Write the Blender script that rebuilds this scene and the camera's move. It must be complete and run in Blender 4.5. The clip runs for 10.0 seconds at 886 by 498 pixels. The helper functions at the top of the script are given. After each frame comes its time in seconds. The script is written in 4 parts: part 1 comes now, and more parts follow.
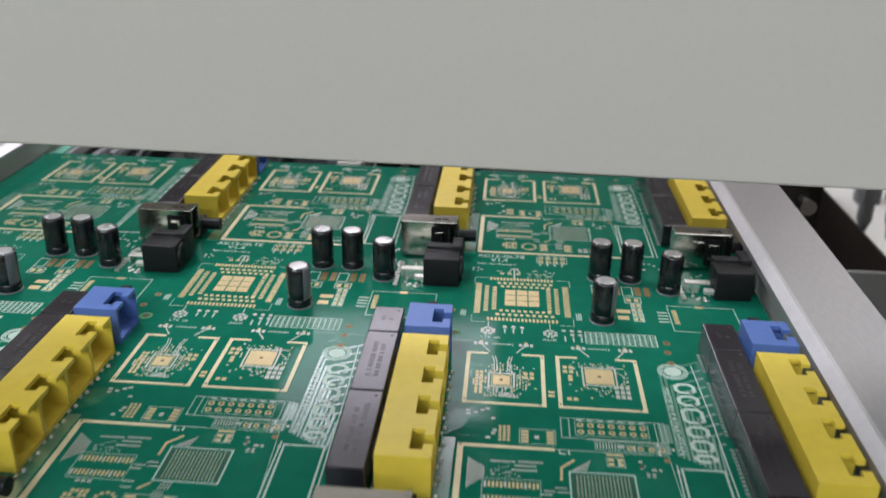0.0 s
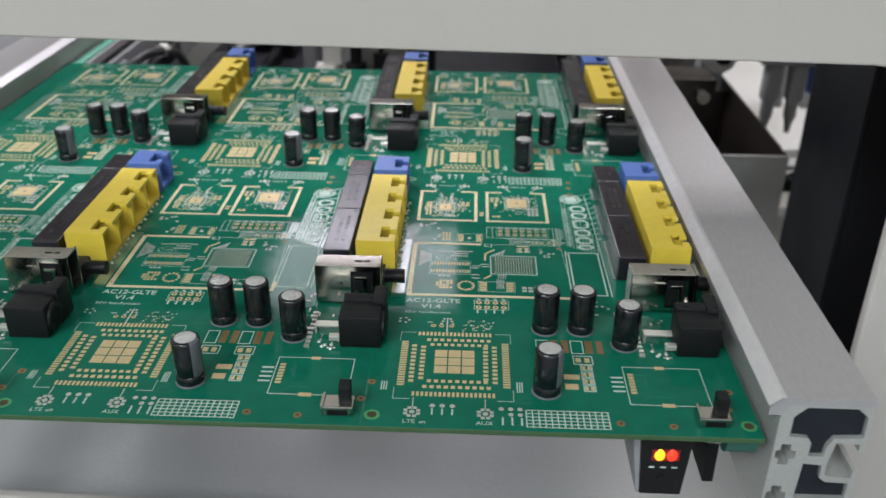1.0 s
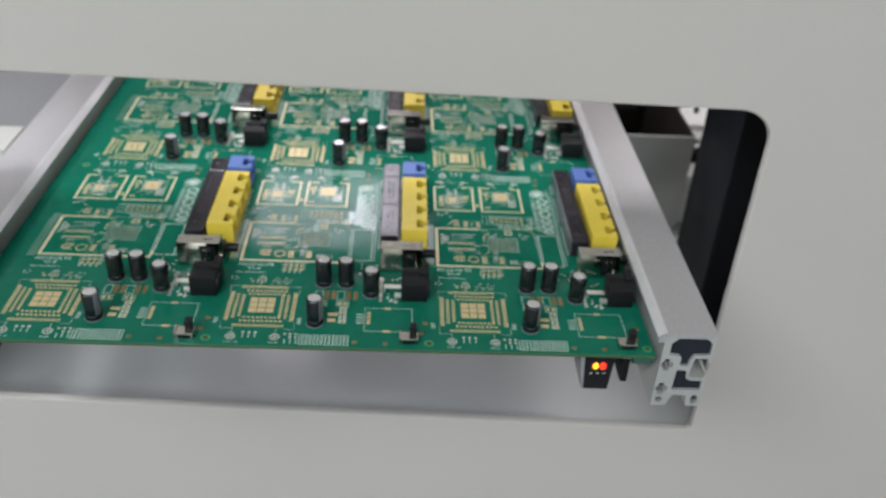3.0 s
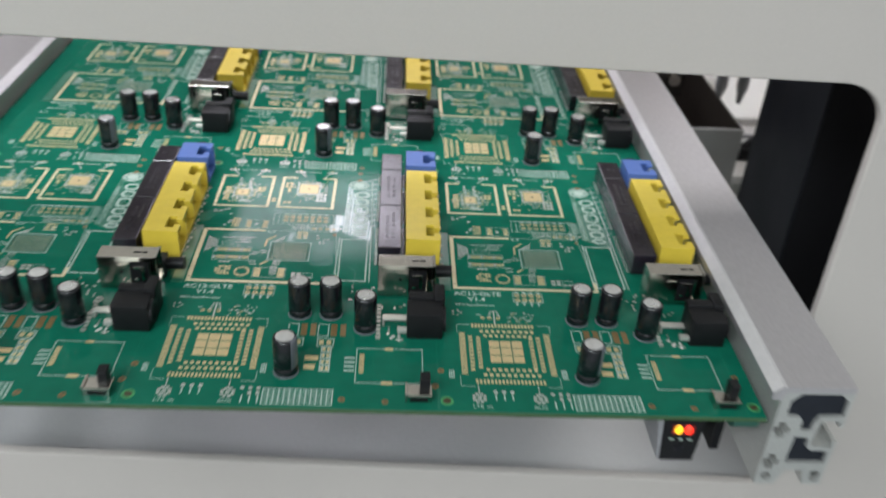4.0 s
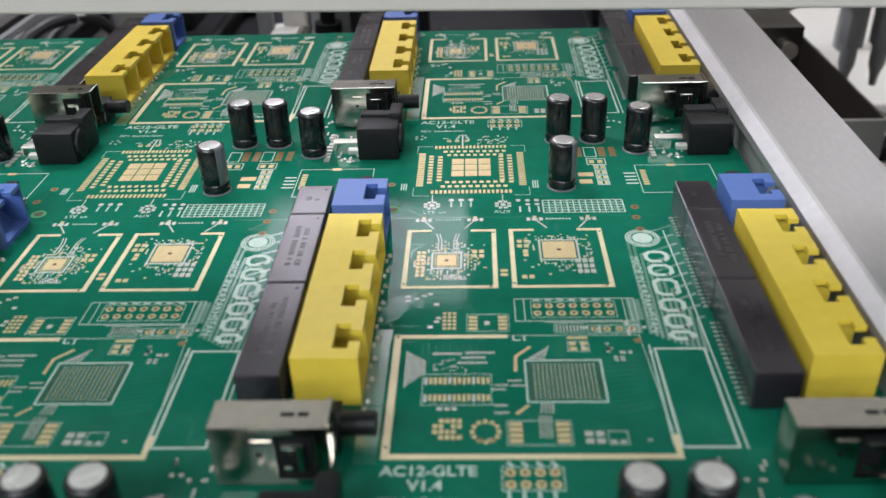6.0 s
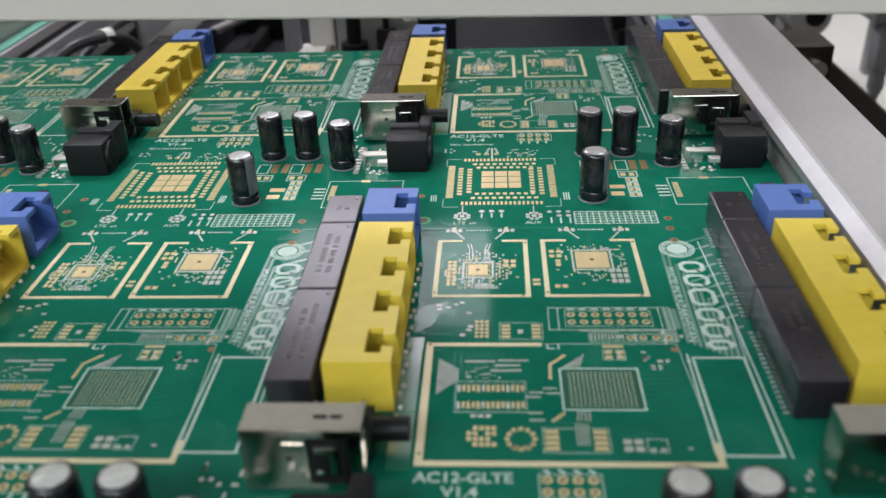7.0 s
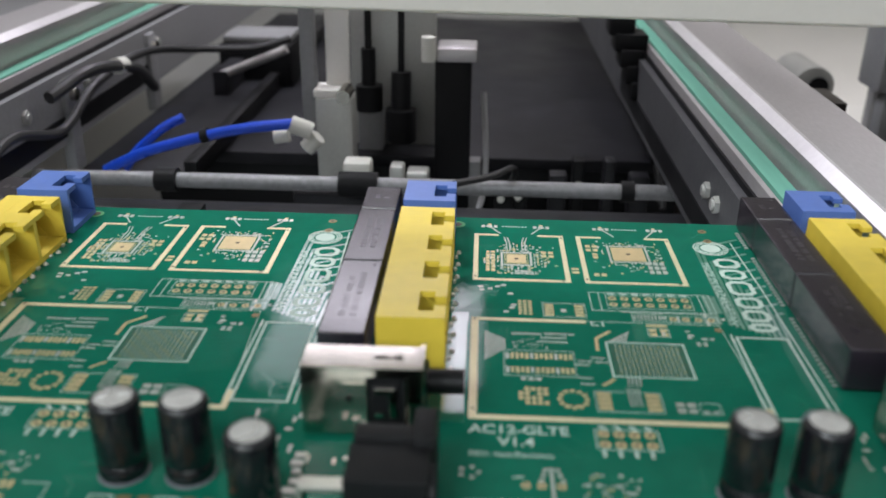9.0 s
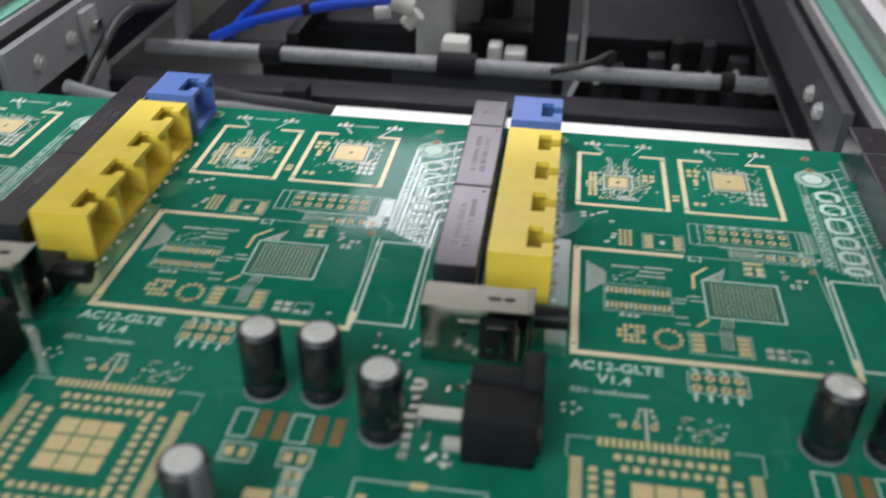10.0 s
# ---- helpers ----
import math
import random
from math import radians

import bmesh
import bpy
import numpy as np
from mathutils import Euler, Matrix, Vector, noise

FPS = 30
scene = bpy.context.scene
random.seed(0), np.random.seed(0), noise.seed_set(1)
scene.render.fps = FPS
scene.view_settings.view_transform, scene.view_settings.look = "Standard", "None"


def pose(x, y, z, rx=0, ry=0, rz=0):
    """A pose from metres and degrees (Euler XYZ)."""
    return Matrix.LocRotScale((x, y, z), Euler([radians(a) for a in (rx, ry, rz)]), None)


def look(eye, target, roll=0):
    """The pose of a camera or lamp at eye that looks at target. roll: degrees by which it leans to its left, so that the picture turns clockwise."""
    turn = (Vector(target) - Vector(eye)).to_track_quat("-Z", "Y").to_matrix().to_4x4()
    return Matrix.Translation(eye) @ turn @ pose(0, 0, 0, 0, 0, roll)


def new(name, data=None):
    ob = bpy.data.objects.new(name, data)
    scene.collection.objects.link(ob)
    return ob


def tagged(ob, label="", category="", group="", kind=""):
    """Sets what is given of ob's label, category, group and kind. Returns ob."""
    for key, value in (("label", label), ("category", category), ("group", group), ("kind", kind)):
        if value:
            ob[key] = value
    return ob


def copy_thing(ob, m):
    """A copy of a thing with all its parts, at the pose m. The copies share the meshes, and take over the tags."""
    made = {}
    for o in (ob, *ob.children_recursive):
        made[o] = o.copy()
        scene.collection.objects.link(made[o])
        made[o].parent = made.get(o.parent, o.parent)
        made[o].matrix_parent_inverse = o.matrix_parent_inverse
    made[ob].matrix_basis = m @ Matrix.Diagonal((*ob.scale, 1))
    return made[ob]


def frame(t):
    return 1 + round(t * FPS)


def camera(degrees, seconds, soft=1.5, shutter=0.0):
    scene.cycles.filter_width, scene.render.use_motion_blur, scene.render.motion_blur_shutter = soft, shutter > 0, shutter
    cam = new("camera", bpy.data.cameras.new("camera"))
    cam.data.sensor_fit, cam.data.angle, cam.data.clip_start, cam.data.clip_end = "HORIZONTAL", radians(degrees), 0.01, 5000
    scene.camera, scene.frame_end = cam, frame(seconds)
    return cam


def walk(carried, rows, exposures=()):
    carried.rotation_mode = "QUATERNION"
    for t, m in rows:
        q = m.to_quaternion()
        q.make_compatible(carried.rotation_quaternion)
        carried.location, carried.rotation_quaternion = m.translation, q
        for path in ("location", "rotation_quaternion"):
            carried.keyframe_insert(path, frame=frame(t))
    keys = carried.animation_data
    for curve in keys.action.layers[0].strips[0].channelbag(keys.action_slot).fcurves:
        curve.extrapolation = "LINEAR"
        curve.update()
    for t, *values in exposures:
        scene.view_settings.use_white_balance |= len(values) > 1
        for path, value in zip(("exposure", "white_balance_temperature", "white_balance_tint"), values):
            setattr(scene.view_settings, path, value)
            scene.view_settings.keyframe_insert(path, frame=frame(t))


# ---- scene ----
from mathutils.geometry import tessellate_polygon

cam = camera(52.5, 10.0, shutter=0.34)
cam.data.dof.use_dof, cam.data.dof.focus_distance, cam.data.dof.aperture_fstop = True, 0.275, 17.0
PATH = [
    (0, (0.0087, -0.1570, 0.1412), (-0.0103, 0.1170, 0.0205), 1.14),
    (0.2, (0.0077, -0.1749, 0.1411), (-0.0077, 0.0986, 0.0187), 1.23),
    (0.5, (0.0066, -0.2146, 0.1385), (-0.0042, 0.0562, 0.0100), 1.21),
    (0.7, (0.0139, -0.2382, 0.1391), (0.0030, 0.0308, 0.0068), 0.76),
    (1, (0.0198, -0.2604, 0.1543), (0.0120, 0.0051, 0.0148), 0.75),
    (1.5, (0.0133, -0.2775, 0.1720), (0.0093, -0.0173, 0.0227), 0.77),
    (1.8, (0.0108, -0.2800, 0.1757), (0.0071, -0.0230, 0.0211), 0.85),
    (2, (0.0107, -0.3411, 0.2084), (0.0083, -0.0815, 0.0582), 1.60),
    (2.2, (-0.0257, -0.3976, 0.2706), (-0.0067, -0.1461, 0.1080), 4.38),
    (3.3, (-0.0208, -0.3785, 0.2437), (-0.0059, -0.1251, 0.0838), 3.68),
    (3.5, (-0.0230, -0.3462, 0.2270), (-0.0069, -0.0921, 0.0683), 4.19),
    (4, (-0.0257, -0.2856, 0.1972), (-0.0073, -0.0322, 0.0377), 4.08),
    (4.2, (-0.0123, -0.2312, 0.1781), (-0.0022, 0.0165, 0.0092), 2.32),
    (4.5, (-0.0089, -0.2138, 0.1676), (0.0010, 0.0339, -0.0013), 1.77),
    (5, (-0.0056, -0.1675, 0.1416), (0.0024, 0.0814, -0.0256), 0.96),
    (5.5, (0.0130, -0.1406, 0.1183), (0.0074, 0.1156, -0.0376), -0.80),
    (5.7, (0.0193, -0.1331, 0.1231), (0.0104, 0.1230, -0.0329), -1.41),
    (6.8, (0.0156, -0.1182, 0.1125), (-0.0002, 0.1424, -0.0352), -2.22),
    (7, (0.0155, -0.1253, 0.1154), (-0.0022, 0.1361, -0.0308), -2.27),
    (7.5, (0.0190, -0.1323, 0.1185), (0.0013, 0.1310, -0.0241), -1.86),
    (7.8, (0.0145, -0.1270, 0.1064), (-0.0033, 0.1386, -0.0318), -1.41),
    (8, (0.0113, -0.1266, 0.1002), (-0.0065, 0.1421, -0.0320), -1.27),
    (8.1, (0.0112, -0.1266, 0.1003), (-0.0063, 0.1429, -0.0302), -1.06),
    (8.2, (0.0084, -0.1266, 0.1041), (-0.0065, 0.1425, -0.0278), -0.36),
    (8.3, (0.0067, -0.1266, 0.1021), (-0.0076, 0.1433, -0.0282), -0.41),
    (8.5, (0.0068, -0.1266, 0.1012), (-0.0088, 0.1458, -0.0237), -0.26),
    (8.7, (0.0048, -0.1276, 0.1007), (-0.0086, 0.1443, -0.0254), 0.01),
    (9, (0.0007, -0.1292, 0.0956), (-0.0105, 0.1445, -0.0269), 0.75),
    (9.2, (0.0011, -0.1273, 0.1039), (-0.0103, 0.1452, -0.0210), 1.13),
    (9.5, (0.0005, -0.1271, 0.1075), (-0.0189, 0.1401, -0.0275), 1.00),
    (9.7, (-0.0003, -0.1295, 0.1065), (-0.0251, 0.1330, -0.0367), 0.88),
    (10, (-0.0070, -0.1342, 0.1178), (-0.0402, 0.1119, -0.0506), 0.78),
]
walk(cam, [(t, look(eye, target, roll)) for t, eye, target, roll in PATH],
     exposures=[(0, -0.12), (0.5, 0.0), (1.2, 0.03), (4.5, 0.1), (5.5, 0.15), (7.0, 0.05), (9.0, 0.08), (10, 0.12)])

# ---- light ----
world = bpy.data.worlds.new("room_air")
scene.world = world
world.use_nodes = True
world.node_tree.nodes["Background"].inputs[0].default_value = (0.9, 0.95, 1.0, 1)
world.node_tree.nodes["Background"].inputs[1].default_value = 0.035


def area_lamp(name, eye, target, sx, sy, watts, colour):
    lamp = bpy.data.lights.new(name, "AREA")
    lamp.shape, lamp.size, lamp.size_y, lamp.energy, lamp.color = "RECTANGLE", sx, sy, watts, colour
    ob = new(name, lamp)
    ob.matrix_world = look(eye, target)
    return ob


# ceiling panels of the workshop, the strip lamp inside the machine, and added fills
area_lamp("ceiling_lamp_front", (-1.05, -1.6, 1.62), (-0.8, -1.1, 0), 1.4, 0.7, 60, (0.89, 0.965, 1.0))
# added fill from far back, brightens the lower machine front
area_lamp("ceiling_fill_rear", (0.0, -3.0, 1.62), (0.0, -2.4, 0), 2.6, 0.6, 52, (0.89, 0.965, 1.0))
area_lamp("ceiling_lamp_right", (1.4, -1.0, 1.62), (1.2, -0.8, 0), 0.7, 1.4, 4, (0.89, 0.965, 1.0))
area_lamp("machine_strip_lamp", (-0.098, 0.655, 0.349), (-0.098, 0.655, 0), 0.212, 0.19, 0.95, (0.92, 0.87, 1.0))
area_lamp("machine_rear_lamp", (-0.26, 0.36, 0.69), (-0.1, 0.25, 0), 0.22, 0.16, 4.6, (0.92, 0.95, 1.0))
# invented fill that lifts the side table and right rail
area_lamp("machine_table_fill", (0.44, 0.62, 0.69), (0.42, 0.62, 0), 0.4, 0.5, 2.6, (0.97, 0.95, 0.95))
# no known source; added to brighten the left wall and far-left boards
area_lamp("machine_side_fill", (-0.63, 0.72, 0.69), (-0.55, 0.7, 0), 0.09, 0.7, 3.0, (0.92, 0.95, 1.0))


# ---- materials ----
def mat(name, colour, rough=0.5, metal=0.0, spec=0.5, coat=0.0, coat_rough=0.08, coat_ior=1.5, var=0.12, scale=400.0, bump=0.0, bump_scale=900.0,
        emit=None, strength=0.0, stretch=(1, 1, 1), wear=0.0, alpha=1.0, big=25.0):
    """A surface with fine grain and larger blotches in its colour and gloss."""
    m = bpy.data.materials.new(name)
    m.use_nodes = True
    nt = m.node_tree
    b = nt.nodes["Principled BSDF"]
    L = nt.links.new
    b.inputs["Roughness"].default_value = rough
    b.inputs["Metallic"].default_value = metal
    b.inputs["Specular IOR Level"].default_value = spec
    b.inputs["Coat Weight"].default_value = coat
    b.inputs["Coat Roughness"].default_value = coat_rough
    b.inputs["Coat IOR"].default_value = coat_ior
    tc = nt.nodes.new("ShaderNodeTexCoord")
    mp = nt.nodes.new("ShaderNodeMapping")
    mp.inputs["Scale"].default_value = stretch
    L(tc.outputs["Object"], mp.inputs["Vector"])
    n1 = nt.nodes.new("ShaderNodeTexNoise")
    n1.inputs["Scale"].default_value, n1.inputs["Detail"].default_value = scale, 4
    n2 = nt.nodes.new("ShaderNodeTexNoise")
    n2.inputs["Scale"].default_value, n2.inputs["Detail"].default_value = big, 3
    L(mp.outputs[0], n1.inputs["Vector"])
    L(mp.outputs[0], n2.inputs["Vector"])
    mix = nt.nodes.new("ShaderNodeMath")
    mix.operation = "ADD"
    L(n1.outputs[0], mix.inputs[0])
    L(n2.outputs[0], mix.inputs[1])
    ramp = nt.nodes.new("ShaderNodeMapRange")
    ramp.inputs["From Min"].default_value, ramp.inputs["From Max"].default_value = 0.6, 1.4
    ramp.inputs["To Min"].default_value, ramp.inputs["To Max"].default_value = 1 - var, 1 + var
    L(mix.outputs[0], ramp.inputs["Value"])
    hue = nt.nodes.new("ShaderNodeHueSaturation")
    hue.inputs["Color"].default_value = (*colour, 1)
    L(ramp.outputs[0], hue.inputs["Value"])
    L(hue.outputs[0], b.inputs["Base Color"])
    rr = nt.nodes.new("ShaderNodeMapRange")
    rr.inputs["From Min"].default_value, rr.inputs["From Max"].default_value = 0.3, 0.7
    rr.inputs["To Min"].default_value, rr.inputs["To Max"].default_value = max(rough - 0.07, 0.02), min(rough + 0.09 + wear, 1)
    L(n2.outputs[0], rr.inputs["Value"])
    L(rr.outputs[0], b.inputs["Roughness"])
    if bump:
        n3 = nt.nodes.new("ShaderNodeTexNoise")
        n3.inputs["Scale"].default_value, n3.inputs["Detail"].default_value = bump_scale, 3
        L(mp.outputs[0], n3.inputs["Vector"])
        bp = nt.nodes.new("ShaderNodeBump")
        bp.inputs["Strength"].default_value, bp.inputs["Distance"].default_value = bump, 0.0005
        L(n3.outputs[0], bp.inputs["Height"])
        L(bp.outputs[0], b.inputs["Normal"])
    if emit:
        b.inputs["Emission Color"].default_value = (*emit, 1)
        b.inputs["Emission Strength"].default_value = strength
    return m


GREEN = mat("green_solder_mask", (0.006, 0.122, 0.076), 0.09, spec=0.07, coat=0.0, wear=-0.08, var=0.16, scale=160, bump=0.03, bump_scale=700)
GREEN_EDGE = mat("bare_laminate", (0.035, 0.085, 0.03), 0.6, var=0.2)
HOLE = mat("lit_laminate_hole", (0.05, 0.26, 0.09), 0.5, var=0.2)
TRACE = mat("masked_copper", (0.007, 0.150, 0.090), 0.15, spec=0.3, coat=0.35, coat_rough=0.2, coat_ior=1.7, wear=-0.04, var=0.15, scale=300)
TRACE_PALE = mat("masked_copper_sheen", (0.012, 0.155, 0.095), 0.2, spec=0.6, coat=1.0, coat_rough=0.28, coat_ior=2.2, wear=-0.04, var=0.15, scale=300)
GOLD = mat("gold_plating", (0.66, 0.51, 0.28), 0.38, metal=0.5, var=0.12, scale=500)
CREAM = mat("tinned_gold_frame", (0.70, 0.61, 0.40), 0.42, metal=0.35, var=0.12, scale=500)
HOLE_DARK = mat("dark_drilled_hole", (0.05, 0.035, 0.015), 0.5, var=0.2)
CHIP = mat("pale_masked_grid", (0.008, 0.105, 0.066), 0.4, spec=0.2, var=0.15, scale=500)
BROWN = mat("bare_copper_pad", (0.24, 0.15, 0.065), 0.4, metal=0.4, var=0.2)
TIN = mat("tin", (0.58, 0.57, 0.53), 0.42, metal=0.75, var=0.12)
WHITE = mat("white_legend_ink", (0.44, 0.53, 0.47), 0.55, var=0.1)
YELLOW = mat("yellow_plastic", (0.66, 0.485, 0.055), 0.40, var=0.09, scale=250, bump=0.05)
YELLOW_IN = mat("yellow_plastic_inside", (0.62, 0.43, 0.03), 0.5, var=0.06)
BLUE = mat("blue_plastic", (0.075, 0.14, 0.40), 0.42, var=0.08, scale=250, bump=0.05)
BLACK = mat("black_moulding", (0.017, 0.013, 0.019), 0.24, spec=0.75, wear=-0.04, var=0.25, scale=220, bump=0.05, bump_scale=1500)
BLACK_SOFT = mat("black_plastic", (0.007, 0.007, 0.008), 0.45, spec=0.25, var=0.3, bump=0.1)
SLEEVE = mat("black_capacitor_sleeve", (0.007, 0.007, 0.009), 0.13, spec=0.6, var=0.2)
STRIPE = mat("grey_polarity_stripe", (0.11, 0.115, 0.13), 0.35, var=0.1)
ALU_TOP = mat("dull_aluminium_top", (0.66, 0.65, 0.64), 0.22, metal=0.8, var=0.15, scale=600)
STEEL = mat("bright_steel", (0.50, 0.47, 0.42), 0.14, metal=1.0, var=0.1, bump=0.04)
RAIL = mat("anodised_aluminium", (0.49, 0.465, 0.475), 0.42, metal=0.65, var=0.10, scale=900, bump=0.15, bump_scale=1800, stretch=(1, 0.25, 1))
# paler than the rail: a glint along its rounded edge, put into the colour
EDGE_GLINT = mat("aluminium_edge_glint", (0.70, 0.68, 0.69), 0.36, metal=0.6, var=0.08)
RAIL_CUT = mat("sawn_aluminium", (0.50, 0.50, 0.48), 0.45, metal=0.6, var=0.12, scale=900, bump=0.1)
PAINT = mat("grey_powder_coat", (0.47, 0.432, 0.405), 0.5, spec=0.35, var=0.03, scale=900, bump=0.08, bump_scale=2500, big=3.0)
BASE = mat("satin_base_plate", (0.42, 0.42, 0.42), 0.33, metal=0.3, var=0.05, scale=500, bump=0.5, bump_scale=420, big=4.0)
BELT = mat("green_belt", (0.16, 0.42, 0.32), 0.6, var=0.12, scale=300, stretch=(1, 0.1, 1))
PULLEY = mat("dark_green_rubber", (0.02, 0.10, 0.075), 0.5, var=0.2)
DARK = mat("dark_machine_plate", (0.012, 0.012, 0.015), 0.48, spec=0.22, var=0.45, scale=90, big=14)
DARKER = mat("black_cover_and_gap_shade", (0.004, 0.004, 0.005), 0.55, spec=0.2, var=0.3, big=14)
DIM = mat("darker_plate_grey", (0.06, 0.06, 0.065), 0.5, spec=0.3, var=0.3, big=14)
NAVY = mat("dark_navy_plastic", (0.010, 0.012, 0.018), 0.5, spec=0.3, var=0.2)
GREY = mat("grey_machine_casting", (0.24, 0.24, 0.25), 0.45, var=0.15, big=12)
WHITE_PAINT = mat("white_gloss_paint", (0.82, 0.80, 0.77), 0.4, var=0.04, big=10)
PALE = mat("pale_machine_paint", (0.62, 0.61, 0.57), 0.5, var=0.06, big=10)
TUBE = mat("blue_air_tube", (0.01, 0.07, 0.60), 0.3, var=0.1)
CABLE = mat("black_cable", (0.02, 0.02, 0.022), 0.45, var=0.2)
RED_LED = mat("red_led", (0.6, 0.02, 0.01), 0.3, emit=(1.0, 0.03, 0.01), strength=1.8)
AMBER_LED = mat("amber_led", (0.6, 0.4, 0.01), 0.3, emit=(1.0, 0.52, 0.02), strength=1.5)
RED_SPILL = mat("red_light_spill", (0.2, 0.01, 0.008), 0.3, emit=(1.0, 0.04, 0.01), strength=0.03)
BLACK_MARK = mat("moulded_black_marking", (0.019, 0.016, 0.020), 0.30, spec=0.6, var=0.2)
CEILING = mat("ceiling_tile", (0.7, 0.7, 0.68), 0.8, var=0.05, scale=30, big=2)
FLOOR = mat("grey_floor", (0.25, 0.26, 0.27), 0.5, var=0.1, scale=20, big=1)


# ---- helpers of this scene; all lengths in millimetres ----
def bx(bm, x0, x1, y0, y1, z0, z1, bev=0.0, seg=2):
    r = bmesh.ops.create_cube(bm, size=1.0)
    for v in r["verts"]:
        v.co = Vector((x0 + (v.co.x + 0.5) * (x1 - x0), y0 + (v.co.y + 0.5) * (y1 - y0), z0 + (v.co.z + 0.5) * (z1 - z0)))
    if bev:
        edges = {e for v in r["verts"] for e in v.link_edges}
        bmesh.ops.bevel(bm, geom=list(edges), offset=bev, segments=seg, affect="EDGES", profile=0.5)
    return bm


def slab(bm, x0, x1, y0, y1, z1, z0=-0.02):
    """A flat plate without its hidden underside."""
    a = [bm.verts.new((x, y, z)) for z in (z0, z1) for x, y in ((x0, y0), (x1, y0), (x1, y1), (x0, y1))]
    bm.faces.new(a[4:])
    for i in range(4):
        bm.faces.new((a[i], a[(i + 1) % 4], a[4 + (i + 1) % 4], a[4 + i]))


LAYER = [0]  # crossing lines lie a hair above one another


def strip(bm, pts, w, z1, z0=-0.02):
    """A flat line of width w along the points."""
    for (xa, ya), (xb, yb) in zip(pts, pts[1:]):
        LAYER[0] = (LAYER[0] + 1) % 7
        zt = z1 + LAYER[0] * 0.002
        d = Vector((xb - xa, yb - ya))
        if d.length < 1e-6:
            continue
        d.normalize()
        n = Vector((-d.y, d.x)) * w / 2
        e = d * w * 0.35
        q = [(xa - e.x + n.x, ya - e.y + n.y), (xa - e.x - n.x, ya - e.y - n.y), (xb + e.x - n.x, yb + e.y - n.y), (xb + e.x + n.x, yb + e.y + n.y)]
        lo = [bm.verts.new((x, y, z0)) for x, y in q]
        hi = [bm.verts.new((x, y, zt)) for x, y in q]
        bm.faces.new(hi)
        for i in range(4):
            bm.faces.new((lo[i], lo[(i + 1) % 4], hi[(i + 1) % 4], hi[i]))


def lathe(bm, x, y, prof, seg=28):
    """A body of revolution about a vertical axis; prof: radius, height from the bottom up."""
    rings = [[bm.verts.new((x + r * math.cos(2 * math.pi * i / seg), y + r * math.sin(2 * math.pi * i / seg), z)) for i in range(seg)] for r, z in prof]
    for a, b in zip(rings, rings[1:]):
        for i in range(seg):
            bm.faces.new((a[i], a[(i + 1) % seg], b[(i + 1) % seg], b[i]))
    bm.faces.new(rings[-1])
    bm.faces.new(rings[0][::-1])


def rod(bm, a, b, r, seg=14):
    a, b = Vector(a), Vector(b)
    q = (b - a).to_track_quat("Z", "Y").to_matrix().to_4x4()
    m = Matrix.Translation((a + b) / 2) @ q
    bmesh.ops.create_cone(bm, cap_ends=True, segments=seg, radius1=r, radius2=r, depth=(b - a).length, matrix=m)


def prism(bm, pts, y0, y1):
    """A profile in x and z, drawn out along y."""
    f = [bm.verts.new((x, y0, z)) for x, z in pts]
    k = [bm.verts.new((x, y1, z)) for x, z in pts]
    bm.faces.new(f)
    bm.faces.new(k[::-1])
    n = len(pts)
    for i in range(n):
        bm.faces.new((f[i], k[i], k[(i + 1) % n], f[(i + 1) % n]))


def prism_x(bm, x0, x1, pts):
    """A profile in y and z, drawn out along x."""
    f = [bm.verts.new((x0, y, z)) for y, z in pts]
    k = [bm.verts.new((x1, y, z)) for y, z in pts]
    bm.faces.new(f)
    bm.faces.new(k[::-1])
    n = len(pts)
    for i in range(n):
        bm.faces.new((f[i], k[i], k[(i + 1) % n], f[(i + 1) % n]))
    return bm


def hose(bm, pts, r, seg=10, steps=8):
    """A bent round tube through the points."""
    P = [Vector(p) for p in pts]
    P = [P[0] * 2 - P[1]] + P + [P[-1] * 2 - P[-2]]
    line = []
    for i in range(1, len(P) - 2):
        for k in range(steps):
            t = k / steps
            a, b, c, d = P[i - 1], P[i], P[i + 1], P[i + 2]
            line.append(0.5 * (2 * b + (c - a) * t + (2 * a - 5 * b + 4 * c - d) * t * t + (3 * b - a - 3 * c + d) * t ** 3))
    line.append(P[-2])
    rings = []
    for i, p in enumerate(line):
        d = (line[min(i + 1, len(line) - 1)] - line[max(i - 1, 0)]).normalized()
        u = d.orthogonal().normalized() if i == 0 else (rings[-1][1] - d * rings[-1][1].dot(d)).normalized()
        w = d.cross(u)
        rings.append(([bm.verts.new(p + r * (math.cos(2 * math.pi * k / seg) * u + math.sin(2 * math.pi * k / seg) * w)) for k in range(seg)], u))
    for (a, _), (b, _) in zip(rings, rings[1:]):
        for k in range(seg):
            bm.faces.new((a[k], a[(k + 1) % seg], b[(k + 1) % seg], b[k]))
    bm.faces.new(rings[0][0][::-1])
    bm.faces.new(rings[-1][0])


def part(name, bm, material, parent=None, label="", smooth=False, mats=()):
    bmesh.ops.recalc_face_normals(bm, faces=bm.faces)
    bmesh.ops.scale(bm, vec=(0.001, 0.001, 0.001), verts=bm.verts)
    me = bpy.data.meshes.new(name)
    bm.to_mesh(me)
    bm.free()
    for m in (material, *mats):
        me.materials.append(m)
    if smooth:
        for p in me.polygons:
            p.use_smooth = True
        me.set_sharp_from_angle(angle=radians(35))
    ob = new(name, me)
    ob.parent = parent
    return tagged(ob, label)


